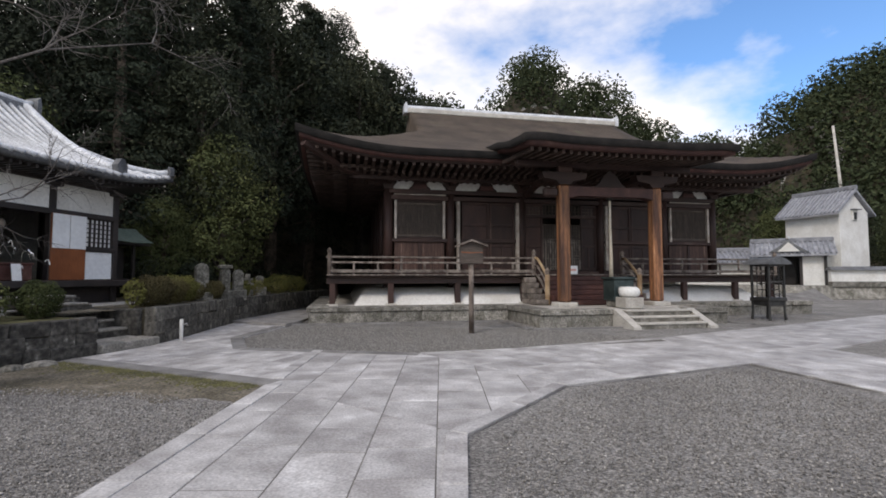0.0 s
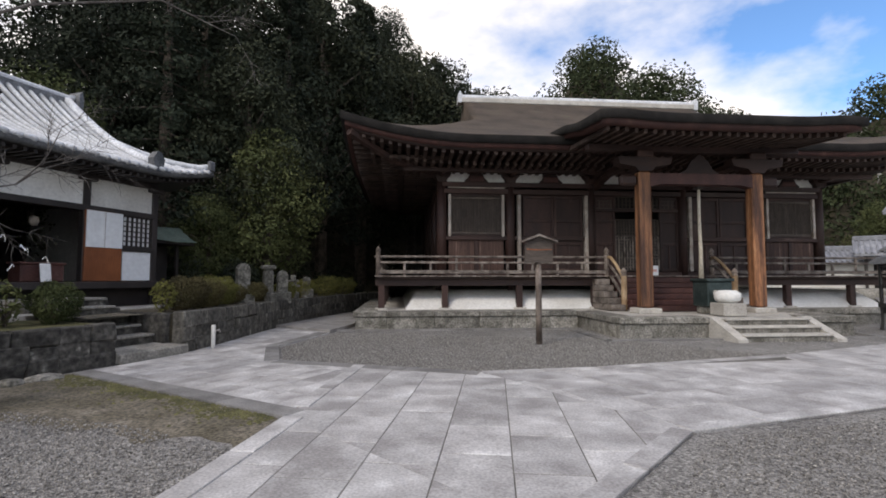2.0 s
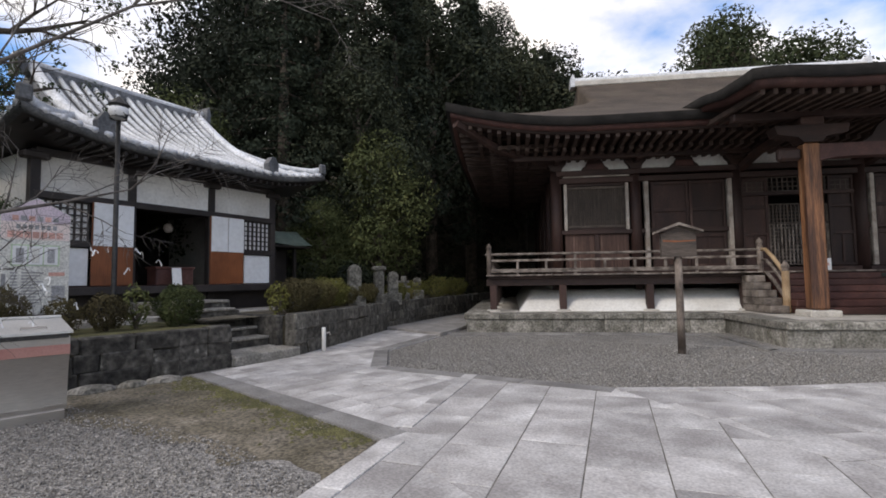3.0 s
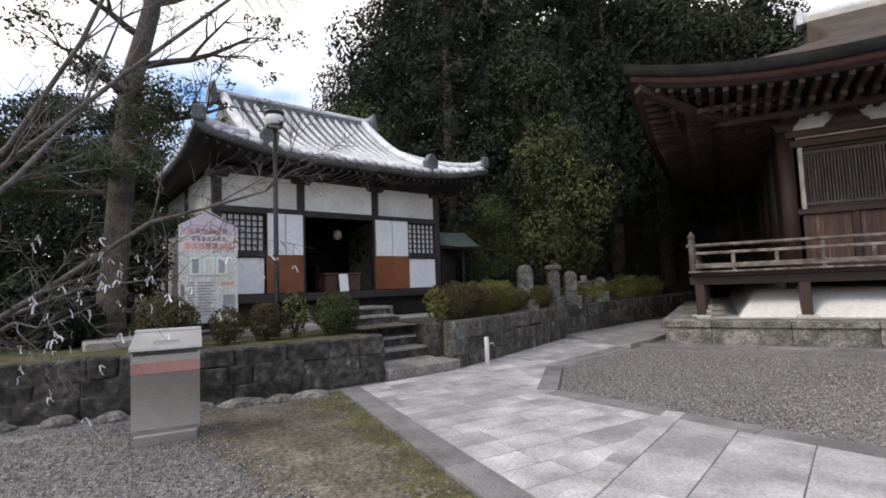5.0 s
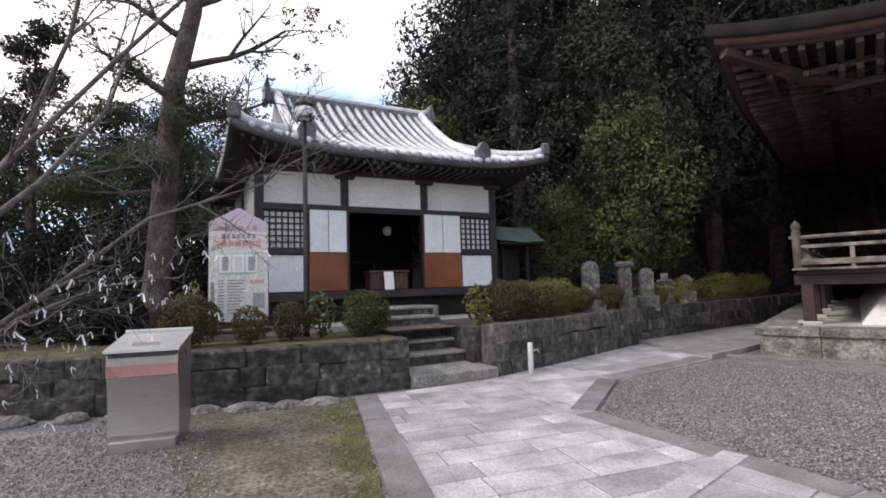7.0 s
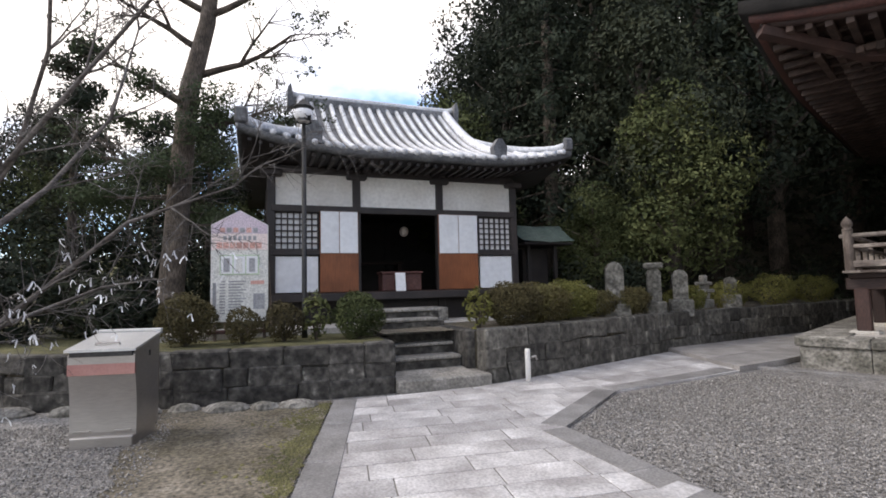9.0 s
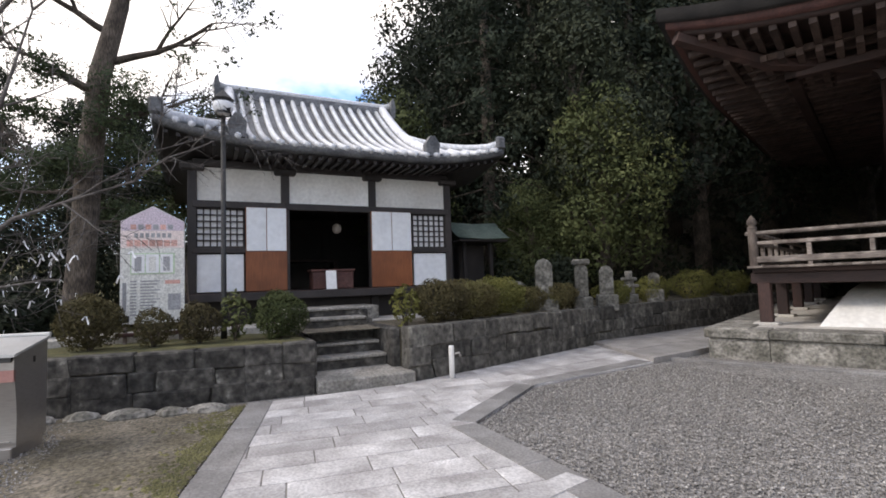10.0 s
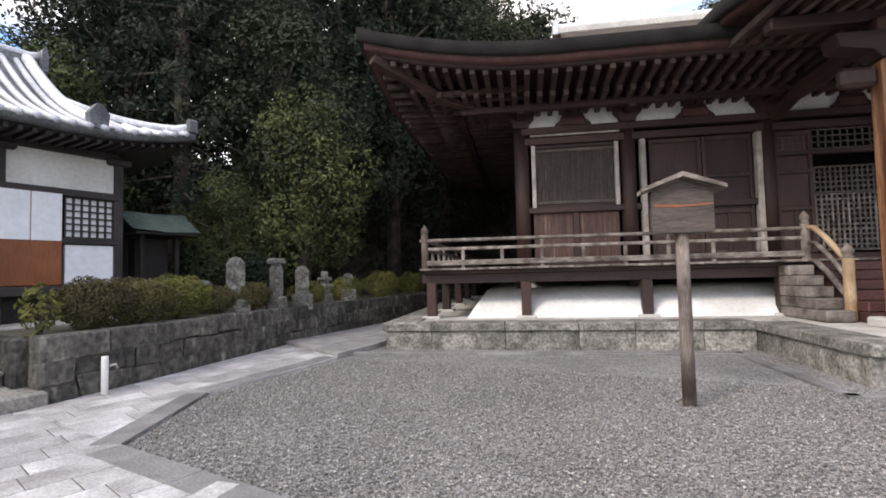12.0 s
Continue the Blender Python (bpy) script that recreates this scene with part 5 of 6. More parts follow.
for x in (-0.2, 0.2):
    part("hinge", Mesh().box(x - 0.08, x + 0.08, -0.275, -0.23, 0.145, 0.16), STEEL, cb)
part("lid_ridge", Mesh().box(-0.35, 0.35, 0.30, 0.35, 1.1, 1.135, 0.008), LIDSTEEL, cb)
part("side_hole", Mesh().box(0.328, 0.334, 0.02, 0.06, 0.86, 0.92, 0.003), METAL, cb)

# poster board
bd = thing("poster_board", pose(-10.5, 6.17, 0.7, 0, 0, 84) @ Matrix.Diagonal((0.87, 1, 1, 1)), "tall pastel printed notice board with a pointed top on a stand", "board")
part("panel", Mesh().prism([(-0.52, 0.3), (0.52, 0.3), (0.52, 1.93), (0.0, 2.18), (-0.52, 1.93)], 0.0, 0.04), CREAM, bd)
part("purple_head", Mesh().prism([(-0.51, 1.78), (0.51, 1.78), (0.51, 1.925), (0.0, 2.17), (-0.51, 1.925)], -0.006, 0.0), PURPLE, bd)
part("pink_band", Mesh().box(-0.51, 0.51, -0.005, 0.0, 1.5, 1.78), PINK, bd)
for i in range(6):
    part("character_bar", Mesh().box(-0.36 + 0.12 * i, -0.27 + 0.12 * i, -0.012, -0.006, 1.8, 1.88), INK if i % 2 else REDINK, bd)
for i in range(7):
    part("character_bar", Mesh().box(-0.42 + 0.12 * i, -0.32 + 0.12 * i, -0.011, -0.005, 1.53, 1.63), REDINK, bd)
    part("character_bar", Mesh().box(-0.3 + 0.09 * i, -0.24 + 0.09 * i, -0.011, -0.005, 1.67, 1.74), INK, bd)
part("picture_frame", Mesh().box(-0.36, 0.36, -0.008, 0.0, 1.08, 1.42), GREENINK, bd)
for x in (-0.34, -0.11, 0.12):
    part("picture", Mesh().box(x, x + 0.21, -0.014, -0.008, 1.1, 1.4), WHITEP, bd)
    part("print_block", Mesh().box(x + 0.05, x + 0.16, -0.018, -0.014, 1.13, 1.36), CREAM if x == -0.11 else INK, bd)
for r in range(12):
    z = 0.96 - 0.048 * r
    part("text_bar", Mesh().box(-0.36, -0.36 + 0.1, -0.006, 0.0, z, z + 0.02), INK, bd)
    part("text_bar", Mesh().box(-0.2, 0.12 - 0.05 * (r % 3), -0.006, 0.0, z, z + 0.02), INK, bd)
part("red_label", Mesh().box(0.2, 0.45, -0.006, 0.0, 0.92, 0.98), REDINK, bd)
part("grid_print", Mesh().box(0.25, 0.46, -0.006, 0.0, 0.5, 0.76), INK, bd)
part("text_bar", Mesh().box(-0.48, -0.42, -0.006, 0.0, 0.5, 0.95), INK, bd)
part("text_bar", Mesh().box(-0.47, -0.37, -0.006, 0.0, 0.33, 0.43), METAL, bd)
for x in (-0.45, 0.45):
    part("leg", Mesh().box(x - 0.03, x + 0.03, 0.04, 0.09, -0.05, 1.9, 0.008), GREYV, bd)
    part("brace", Mesh().tube([(x + 0.06, 0.1, 1.3), (x + 0.1, 0.6, 0.0)], 0.025, 6), GREYV, bd)
part("foot_rail", Mesh().box(-0.6, 0.6, 0.0, 0.1, 0.1, 0.16, 0.01), RED, bd)

# lamp post
lp = thing("garden_lamp", pose(-10.2, 7.2, 0.7), "dark iron lamp post with a small lantern head", "lamp")
part("post", Mesh().lathe(0, 0, [(0.055, -0.05), (0.045, 0.2), (0.038, 3.7)], 12), METAL, lp, "", True)
part("lantern", Mesh().lathe(0, 0, [(0.06, 4.08), (0.14, 3.72), (0.16, 3.82), (0.15, 3.95), (0.18, 3.98), (0.08, 4.08), (0.02, 4.14)], 8), METAL, lp)
part("globe", Mesh().lathe(0, 0, [(0.1, 3.73), (0.165, 3.83), (0.155, 3.92), (0.1, 3.96)], 14), WHITEP, lp, "white lamp globe", True)

# incense stand in the court
ic = thing("incense_stand", at_temple(14.6, -2.9, 0, 4) @ Matrix.Diagonal((0.66, 0.66, 1.08, 1)), "black iron candle stand with glass sides and a small roof", "stand")
for x in (-0.5, 0.5):
    for y in (-0.5, 0.5):
        part("leg", Mesh().tube([(x * 1.05, y * 1.05, 0), (x, y, 0.25), (x, y, 0.62)], [0.08, 0.055, 0.07], 8), METAL, ic)
        part("corner_post", Mesh().box(x - 0.055, x + 0.055, y - 0.055, y + 0.055, 0.62, 1.75, 0.008), METAL, ic)
part("tray", Mesh().box(-0.6, 0.6, -0.6, 0.6, 0.6, 0.72, 0.02), METAL, ic)
part("apron", Mesh().box(-0.5, 0.5, -0.53, -0.49, 0.46, 0.6), METAL, ic)
part("side_apron", Mesh().box(-0.53, -0.49, -0.49, 0.5, 0.46, 0.6), METAL, ic)
for x0, x1, y0, y1 in ((-0.46, 0.46, -0.505, -0.495), (-0.505, -0.495, -0.46, 0.46), (0.495, 0.505, -0.46, 0.46)):
    part("glass_pane", Mesh().box(x0, x1, y0, y1, 0.74, 1.7), glass, ic).visible_shadow = False
part("candle_rack", Mesh().box(-0.4, 0.4, -0.3, 0.3, 0.95, 0.98).box(-0.4, 0.4, 0.0, 0.3, 1.15, 1.18), METAL, ic)
part("middle_frame", Mesh().box(-0.55, 0.55, -0.52, -0.48, 1.2, 1.25), METAL, ic)
for x in (-0.17, 0.17):
    part("back_bar", Mesh().box(x - 0.015, x + 0.015, 0.48, 0.51, 0.72, 1.72), METAL, ic)
for x in (-0.17, 0.17):
    part("pane_bar", Mesh().box(x - 0.015, x + 0.015, -0.53, -0.49, 0.72, 1.72), METAL, ic)
part("top_frame", Mesh().box(-0.56, 0.56, -0.56, 0.56, 1.72, 1.8, 0.01), METAL, ic)
part("roof", Mesh().prism([(-0.78, 1.78), (0.78, 1.78), (0.72, 1.84), (0.4, 1.96), (0.0, 2.02), (-0.4, 1.96), (-0.72, 1.84)], -0.78, 0.78), TILED, ic)


# ---- storehouse, gate and wall beyond the court ----
def plain_roof(parent, u0, u1, v0, v1, ze, zr, name="roof"):
    """A gable roof, ridge along u, with rows of tiles."""
    vm = (v0 + v1) / 2
    r = part(name, Mesh().add([(u0, v0, ze), (u1, v0, ze), (u1, vm, zr), (u0, vm, zr), (u0, v1, ze), (u1, v1, ze), (u0, v0, ze - 0.15), (u1, v0, ze - 0.15), (u1, vm, zr - 0.2), (u0, vm, zr - 0.2), (u0, v1, ze - 0.15), (u1, v1, ze - 0.15)],
             [(0, 1, 2, 3), (3, 2, 5, 4), (7, 6, 9, 8), (8, 9, 10, 11), (0, 6, 7, 1), (4, 5, 11, 10), (0, 3, 9, 6), (3, 4, 10, 9), (1, 7, 8, 2), (2, 8, 11, 5)]), TILEP, parent, "grey tiled roof")
    n = round((u1 - u0) / 0.3)
    tr = None
    for i in range(n + 1):
        u = u0 + (u1 - u0) * i / n
        if tr is None:
            tr = part("roll_tile", Mesh().tube([(0, v0 - 0.03, ze + 0.03), (0, vm, zr + 0.03)], 0.07, 6), TILEP, r)
            tr.matrix_local = pose(u, 0, 0)
        else:
            share(tr, pose(u, 0, 0))
    part("ridge", Mesh().box(u0 - 0.05, u1 + 0.05, vm - 0.15, vm + 0.15, zr - 0.05, zr + 0.3, 0.05), TILEP, r)
    return r


UP = 0.9
bank = Mesh()
line = [(11.5, 35.2), (16.2, 34.6), (19.4, 36.4), (49.0, 41.2)]
bank.grid([[(x, y, 0.0) for x, y in line], [(x - 0.02, y + 0.3, UP) for x, y in line], [(x, y + 16, UP) for x, y in line]])
setting("ground_upper", bank, STONE, "raised ground with a low stone face before the storehouse", False, "ground")
ramp = Mesh().add([(14.2, 33.4, 0.0), (17.4, 33.0, 0.0), (17.6, 36.2, UP + 0.01), (14.6, 36.6, UP + 0.01)], [(0, 1, 2, 3)])
setting("ground_ramp", ramp, KERB, "sloping stone approach to the gate", False, "ramp")
st = thing("storehouse", pose(20.6, 40.7, UP, 0, 0, -58) @ Matrix.Scale(0.9, 4), "white plastered storehouse with a grey tiled roof and small window", "storehouse")
part("wall", Mesh().box(-1.6, 2.5, -1.75, 1.75, 0, 5.6, 0.03), PLASTER, st)
m = Mesh().prism([(-1.75, 5.6), (1.75, 5.6), (0, 7.1)], -1.6, 2.5)
m.v = [(y, x, z) for x, y, z in m.v]
part("gable", m, PLASTER, st)
plain_roof(st, -2.0, 2.75, -2.35, 2.35, 5.5, 7.4)
part("eave_moulding", Mesh().box(-1.7, 2.6, -1.95, -1.75, 5.35, 5.6, 0.05), PLASTER, st)
wv = part("window", Mesh().box(2.5, 2.6, -0.32, 0.32, 5.0, 5.75, 0.02), PLASTER, st)
part("shutter", Mesh().box(2.58, 2.63, -0.17, 0.17, 5.05, 5.6), METAL, wv)
part("hood", Mesh().box(2.5, 2.85, -0.42, 0.42, 5.78, 5.86, 0.02), TILED, wv)
gt = thing("gate_house", pose(17.4, 38.4, UP, 0, 0, -22) @ Matrix.Scale(0.92, 4), "dark wooden gate with a small tiled gable roof", "gate")
part("wall", Mesh().box(0.8, 2.3, -0.6, 2.0, 0, 2.3), PLASTER, gt)
part("back_wall", Mesh().box(-1.9, 0.8, 1.5, 1.62, 0, 2.3), BLACKW, gt)
part("door", Mesh().box(-1.3, 0.5, 0.9, 0.98, 0.05, 2.1, 0.01), BLACKW, gt)
for x in (-1.8, -0.4, 0.75, 2.2):
    part("post", Mesh().box(x - 0.09, x + 0.09, -0.72, -0.56, 0, 2.3, 0.01), BLACKW, gt)
part("lintel", Mesh().box(-1.95, 2.4, -0.7, -0.58, 2.12, 2.34, 0.02), BLACKW, gt)
plain_roof(gt, -2.4, 2.8, -1.2, 2.3, 2.3, 3.3)
gg = part("front_gable", Mesh().prism([(-1.25, 2.45), (1.25, 2.45), (0.5, 2.95), (0, 3.45), (-0.5, 2.95)], -1.15, 0.4), TILED, gt, "curved tiled gable over the entrance")
part("gable_board", Mesh().prism([(-0.7, 2.5), (0.7, 2.5), (0, 3.2)], -1.2, -1.15), PLASTER, gg)
part("gable_ridge", Mesh().tube([(0, -1.2, 3.52), (0, 0.5, 3.5)], 0.11, 8), TILE, gg, "", True)
lb = thing("side_building", pose(14.4, 41.5, UP, 0, 0, -10), "low white building with a long grey tiled roof", "building")
part("wall", Mesh().box(-3.4, 2.4, -1.6, 1.6, 0, 1.7), PLASTER, lb)
plain_roof(lb, -3.8, 2.8, -2.2, 2.2, 1.65, 2.5)
wl2 = thing("boundary_wall", pose(22.5, 37.2, UP, 0, 0, 9), "white plastered boundary wall on a stone foot with tile coping", "wall")
part("plaster", Mesh().box(-3.5, 26, -0.13, 0.13, 0.25, 1.0), PLASTER, wl2)
part("foot", Mesh().box(-3.5, 26, -0.2, 0.2, -0.1, 0.26, 0.02), STONE, wl2)
cope = part("coping", Mesh().prism([(-0.38, 1.0), (0.38, 1.0), (0.0, 1.25)], -3.6, 26), TILED, wl2)
cope.matrix_local = Matrix(((0, 1, 0, 0), (1, 0, 0, 0), (0, 0, 1, 0), (0, 0, 0, 1)))
up = thing("utility_pole", pose(28.3, 51, UP), "leaning pale utility pole behind the storehouse", "pole")
part("pole", Mesh().lathe(0, 0, [(0.17, 0), (0.1, 14.6)], 10), PALESTONE, up, "", True).matrix_local = pose(0, 0, 0, 0, -4)
part("bracket", Mesh().tube([(-0.8, 0, 12.4), (-1.5, 0, 12.0)], 0.04, 6), METAL, up)


# ---- plants ----
def leaves(m, c, r, count, size, rnd, flat=1.0, hollow=0.55):
    """Small folded leaf sprays in an uneven ball round c."""
    for _ in range(count):
        a, z = rnd.uniform(0, 6.2832), rnd.uniform(-1, 1)
        k = math.sqrt(1 - z * z)
        d = Vector((k * math.cos(a), k * math.sin(a), z))
        rr = r * (hollow + (1 - hollow) * rnd.random() ** 0.6) * (1 + 0.28 * noise.noise(Vector(c) * 0.7 + d * 1.7))
        p = Vector(c) + Vector((d.x * rr, d.y * rr, d.z * rr * flat))
        t = (d + Vector((rnd.uniform(-1, 1), rnd.uniform(-1, 1), rnd.uniform(-0.9, 0.9)))).normalized()
        s = t.orthogonal().normalized()
        s.rotate(Matrix.Rotation(rnd.uniform(0, 6.28), 3, t))
        w = size * rnd.uniform(0.6, 1.3)
        b = t.cross(s)
        m.add([p - s * w, p - b * w * 0.45, p + s * w, p + b * w * 0.45 + t * w * 0.25], [(0, 1, 2), (0, 2, 3)])


def broadleaf(seed, h, r, material, size=0.1, count=13000):
    rnd = random.Random(seed)
    t = thing("tree", Matrix(), "tall dark evergreen tree on the wooded slope", "tree", "slope trees")
    m = Mesh()
    m.tube([(0, 0, -0.5), (0.1, 0.05, h * 0.3), (-0.1, 0.1, h * 0.62), (0.05, 0, h * 0.9)], [0.26, 0.2, 0.13, 0.04], 8)
    c = Mesh()
    n = 17
    for i in range(n):
        z = h * (0.3 + 0.66 * i / (n - 1))
        f = math.sin(math.pi * (0.16 + 0.78 * i / (n - 1)))
        a = i * 2.4 + rnd.uniform(-0.5, 0.5)
        d = r * f * rnd.uniform(0.35, 0.85) * (0.2 if i == n - 1 else 1)
        q = (d * math.cos(a), d * math.sin(a), z)
        m.tube([(0, 0, z - 0.16 * h), (q[0] * 0.5, q[1] * 0.5, z - 0.05 * h), q], [0.09, 0.06, 0.02], 5)
        leaves(c, q, r * rnd.uniform(0.38, 0.62), count // n, size, rnd, 0.8)
    part("trunk", m, TRUNK, t, "", True)
    part("crown", c, material, t)
    return t


def conifer(seed, h, r):
    rnd = random.Random(seed)
    t = thing("cedar_tree", Matrix(), "tall dark conifer with drooping boughs on the slope", "tree", "slope conifers")
    m = Mesh().tube([(0, 0, -0.5), (0, 0.05, h * 0.5), (0, 0, h * 0.98)], [0.3, 0.2, 0.03], 8)
    c = Mesh()
    for i in range(46):
        z = h * (0.2 + 0.78 * i / 45)
        a = i * 2.4
        d = r * (1.05 - (z / h)) * rnd.uniform(0.75, 1.2) + 0.2
        tip = (d * math.cos(a), d * math.sin(a), z - 0.25 * d)
        m.tube([(0, 0, z), tip], [0.05, 0.01], 4, False)
        for s in (0.35, 0.65, 0.95):
            leaves(c, (tip[0] * s, tip[1] * s, z - 0.2 * d * s), 0.25 + 0.28 * d * (1.1 - s * 0.5), 80, 0.1, rnd, 0.75, 0.2)
    part("trunk", m, TRUNK, t, "", True)
    part("crown", c, CEDAR, t)
    return t


rnd = random.Random(21)
kinds = [broadleaf(1, 11, 3.0, LEAF), broadleaf(2, 9, 3.3, LEAF), conifer(3, 14, 3.0), broadleaf(5, 7.5, 2.3, LEAF2, 0.085)]
spots_ = [
    (-15.2, 15.5, 2, 1.0), (-13.4, 17.6, 0, 0.85), (-16.5, 18.5, 0, 1.15), (-13.8, 20.8, 2, 1.05), (-17.5, 22.5, 2, 1.2), (-14.2, 24.5, 0, 1.35), (-13.4, 27.5, 2, 1.2),
    (-18.0, 15.4, 0, 0.95), (-20.5, 18.0, 1, 1.3), (-21.5, 23.0, 2, 1.25), (-17.5, 27.0, 0, 1.6), (-15.2, 31.0, 2, 1.3), (-20.0, 31.0, 1, 1.3), (-16.2, 35.0, 0, 1.25),
    (-12.0, 32.0, 0, 1.3), (-10.0, 37.0, 1, 1.4), (-24.0, 27.0, 2, 1.3), (-22.0, 15.5, 1, 1.0), (-17.3, 12.9, 3, 0.95), (-12.3, 17.6, 3, 0.85), (-13.3, 15.6, 3, 0.5), (-14.6, 38, 1, 1.3), (-10.5, 34.5, 0, 1.3), (-19.5, 45, 0, 1.15), (-22, 36, 2, 1.4),
    (-25.0, 21.0, 0, 1.2), (-8.5, 40.0, 0, 1.2), (-13.0, 41.0, 2, 1.1), (-19.0, 40.0, 0, 1.3), (-5.0, 43.0, 1, 1.1), (-9.5, 46.0, 0, 1.2),
    (-23.0, 9.5, 1, 0.75), (-25.0, 4.5, 0, 0.7), (-21.0, 3.0, 3, 0.75), (-19.5, 6.0, 3, 0.7), (-24.0, -1.0, 1, 0.8), (-18.0, 1.0, 3, 0.6), (-27.0, 7.5, 0, 0.8), (-16.0, -1.0, 1, 0.6),
    (27, 42, 3, 0.9), (31, 44, 3, 1.1), (23, 43, 1, 0.9), (36, 46, 2, 0.9), (20, 46, 3, 0.9), (40, 48, 1, 1.1),
]
used = set()
for x, y, k, s in spots_:
    m = Matrix.Translation((x, y, land(x, y) + (0.6 if x < -9 and y < 13 else 0))) @ pose(0, 0, 0, 0, 0, rnd.uniform(0, 360)) @ Matrix.Scale(s, 4)
    if k in used:
        o = copy_thing(kinds[k], m)
        o.scale = (s, s, s)
    else:
        kinds[k].matrix_basis = m
        used.add(k)

# far woods on the hills
rnd = random.Random(9)
far = Mesh()
n = 0
while n < 2600:
    y = rnd.uniform(38, 104)
    x = rnd.uniform(-0.75 * y, 1.0 * y)
    h = land(x, y)
    if h > 2.5 and x * x + y * y > 42 ** 2:
        r = rnd.uniform(1.8, 3.6)
        leaves(far, (x, y, h + r * 0.9), r, 140, 0.34, rnd, 0.95, 0.75)
        n += 1
tagged(part("far_woods", far, FARLEAF), "dense evergreen woods covering the far hills", "woods", "", "stuff")

# undergrowth on the near slope
rnd = random.Random(12)
und = Mesh()
for _ in range(420):
    x, y = rnd.uniform(-24, -11.6), rnd.uniform(13.5, 34)
    leaves(und, (x, y, land(x, y) + 0.25), rnd.uniform(0.3, 0.75), 46, 0.11, rnd, 0.7, 0.3)
tagged(part("undergrowth", und, LEAF), "dark ferns and seedlings on the forest floor", "undergrowth", "", "stuff")


def shrub(name, x, y, z, r, h, material, label, size=0.035, count=1500, group=""):
    rnd = random.Random(int((x * 31 + y * 17) * 100))
    t = thing(name, pose(x, y, z), label, "shrub", group)
    for i in range(5):
        a = i * 1.3
        st_ = Mesh().tube([(0, 0, -0.05), (r * 0.5 * math.cos(a), r * 0.5 * math.sin(a), h * 0.6)], [0.02, 0.008], 5)
        part("stem", st_, TRUNK, t)
    c = Mesh()
    leaves(c, (0, 0, h * 0.55), r, count, size, rnd, h * 0.55 / r, 0.7)
    part("foliage", c, material, t)


BU = [("round_shrub", -9.55, 8.0, 0.4, 0.66, LEAF2, "clipped round green shrub on the terrace edge", 1700), ("round_shrub", -9.9, 5.45, 0.42, 0.7, HEDGE, "clipped brownish shrub beside the poster board", 1600),
      ("round_shrub", -9.75, 6.25, 0.27, 0.5, HEDGE, "small twiggy bush before the poster board", 500), ("round_shrub", -9.7, 6.85, 0.3, 0.55, HEDGE, "small brown shrub by the lamp post", 800),
      ("azalea_hedge", -9.45, 10.75, 0.55, 0.68, HEDGE, "brown-green clipped azalea above the wall", 2400), ("azalea_hedge", -9.65, 11.5, 0.55, 0.66, HEDGE, "brown-green clipped azalea above the wall", 2400), ("azalea_hedge", -10.0, 12.3, 0.58, 0.7, HEDGEY, "yellow-green azalea above the wall", 2400),
      ("azalea_hedge", -10.3, 13.3, 0.42, 0.5, HEDGE, "brown-green clipped azalea above the wall", 1300), ("azalea_hedge", -10.2, 14.1, 0.42, 0.55, HEDGE, "brown-green clipped azalea above the wall", 1300), ("azalea_hedge", -10.35, 15.8, 0.45, 0.55, HEDGEY, "yellow-green azalea above the wall", 1200),
      ("azalea_hedge", -10.75, 17.6, 0.5, 0.6, HEDGEY, "yellow-green azalea above the wall", 1200), ("azalea_hedge", -10.9, 19.4, 0.6, 0.75, HEDGEY, "yellow-green azalea above the wall", 1400), ("azalea_hedge", -11.2, 21.5, 0.6, 0.7, HEDGEY, "yellow-green azalea above the wall", 1200),
      ("sapling", -9.25, 10.0, 0.24, 0.62, HEDGEY, "thin yellow-green sapling beside the steps", 260), ("sapling", -9.75, 7.35, 0.22, 0.68, LEAF2, "thin green sapling on the terrace edge", 260)]
for name, x, y, r, h, material, label, count in BU:
    shrub(name, x, y, 0.72 if y < 9 else 0.80, r, h, material, label, 0.05 if name == "sapling" else 0.024, count if name == "sapling" else int(count * 3.4), "shrubs")
for x, y, r, h in ((-12.6, 3.6, 0.8, 1.1), (-12.2, 2.3, 0.9, 1.3), (-14.2, 4.4, 1.0, 1.5), (-13.0, 1.0, 1.1, 1.6), (-11.6, 4.3, 0.5, 0.8), (-14.5, 2.0, 1.2, 2.2), (-15.5, 3.6, 1.2, 2.4), (-13.6, 15.2, 0.9, 1.5), (-12.0, 15.6, 0.7, 1.3), (-14.0, 0.0, 1.3, 2.6), (-16.0, 5.2, 1.2, 2.6)):
    shrub("evergreen_shrub", x, y, max(0.7, land(x, y)), r, h, LEAF, "dark green untrimmed evergreen shrub", 0.07, 1700, "dark shrubs")


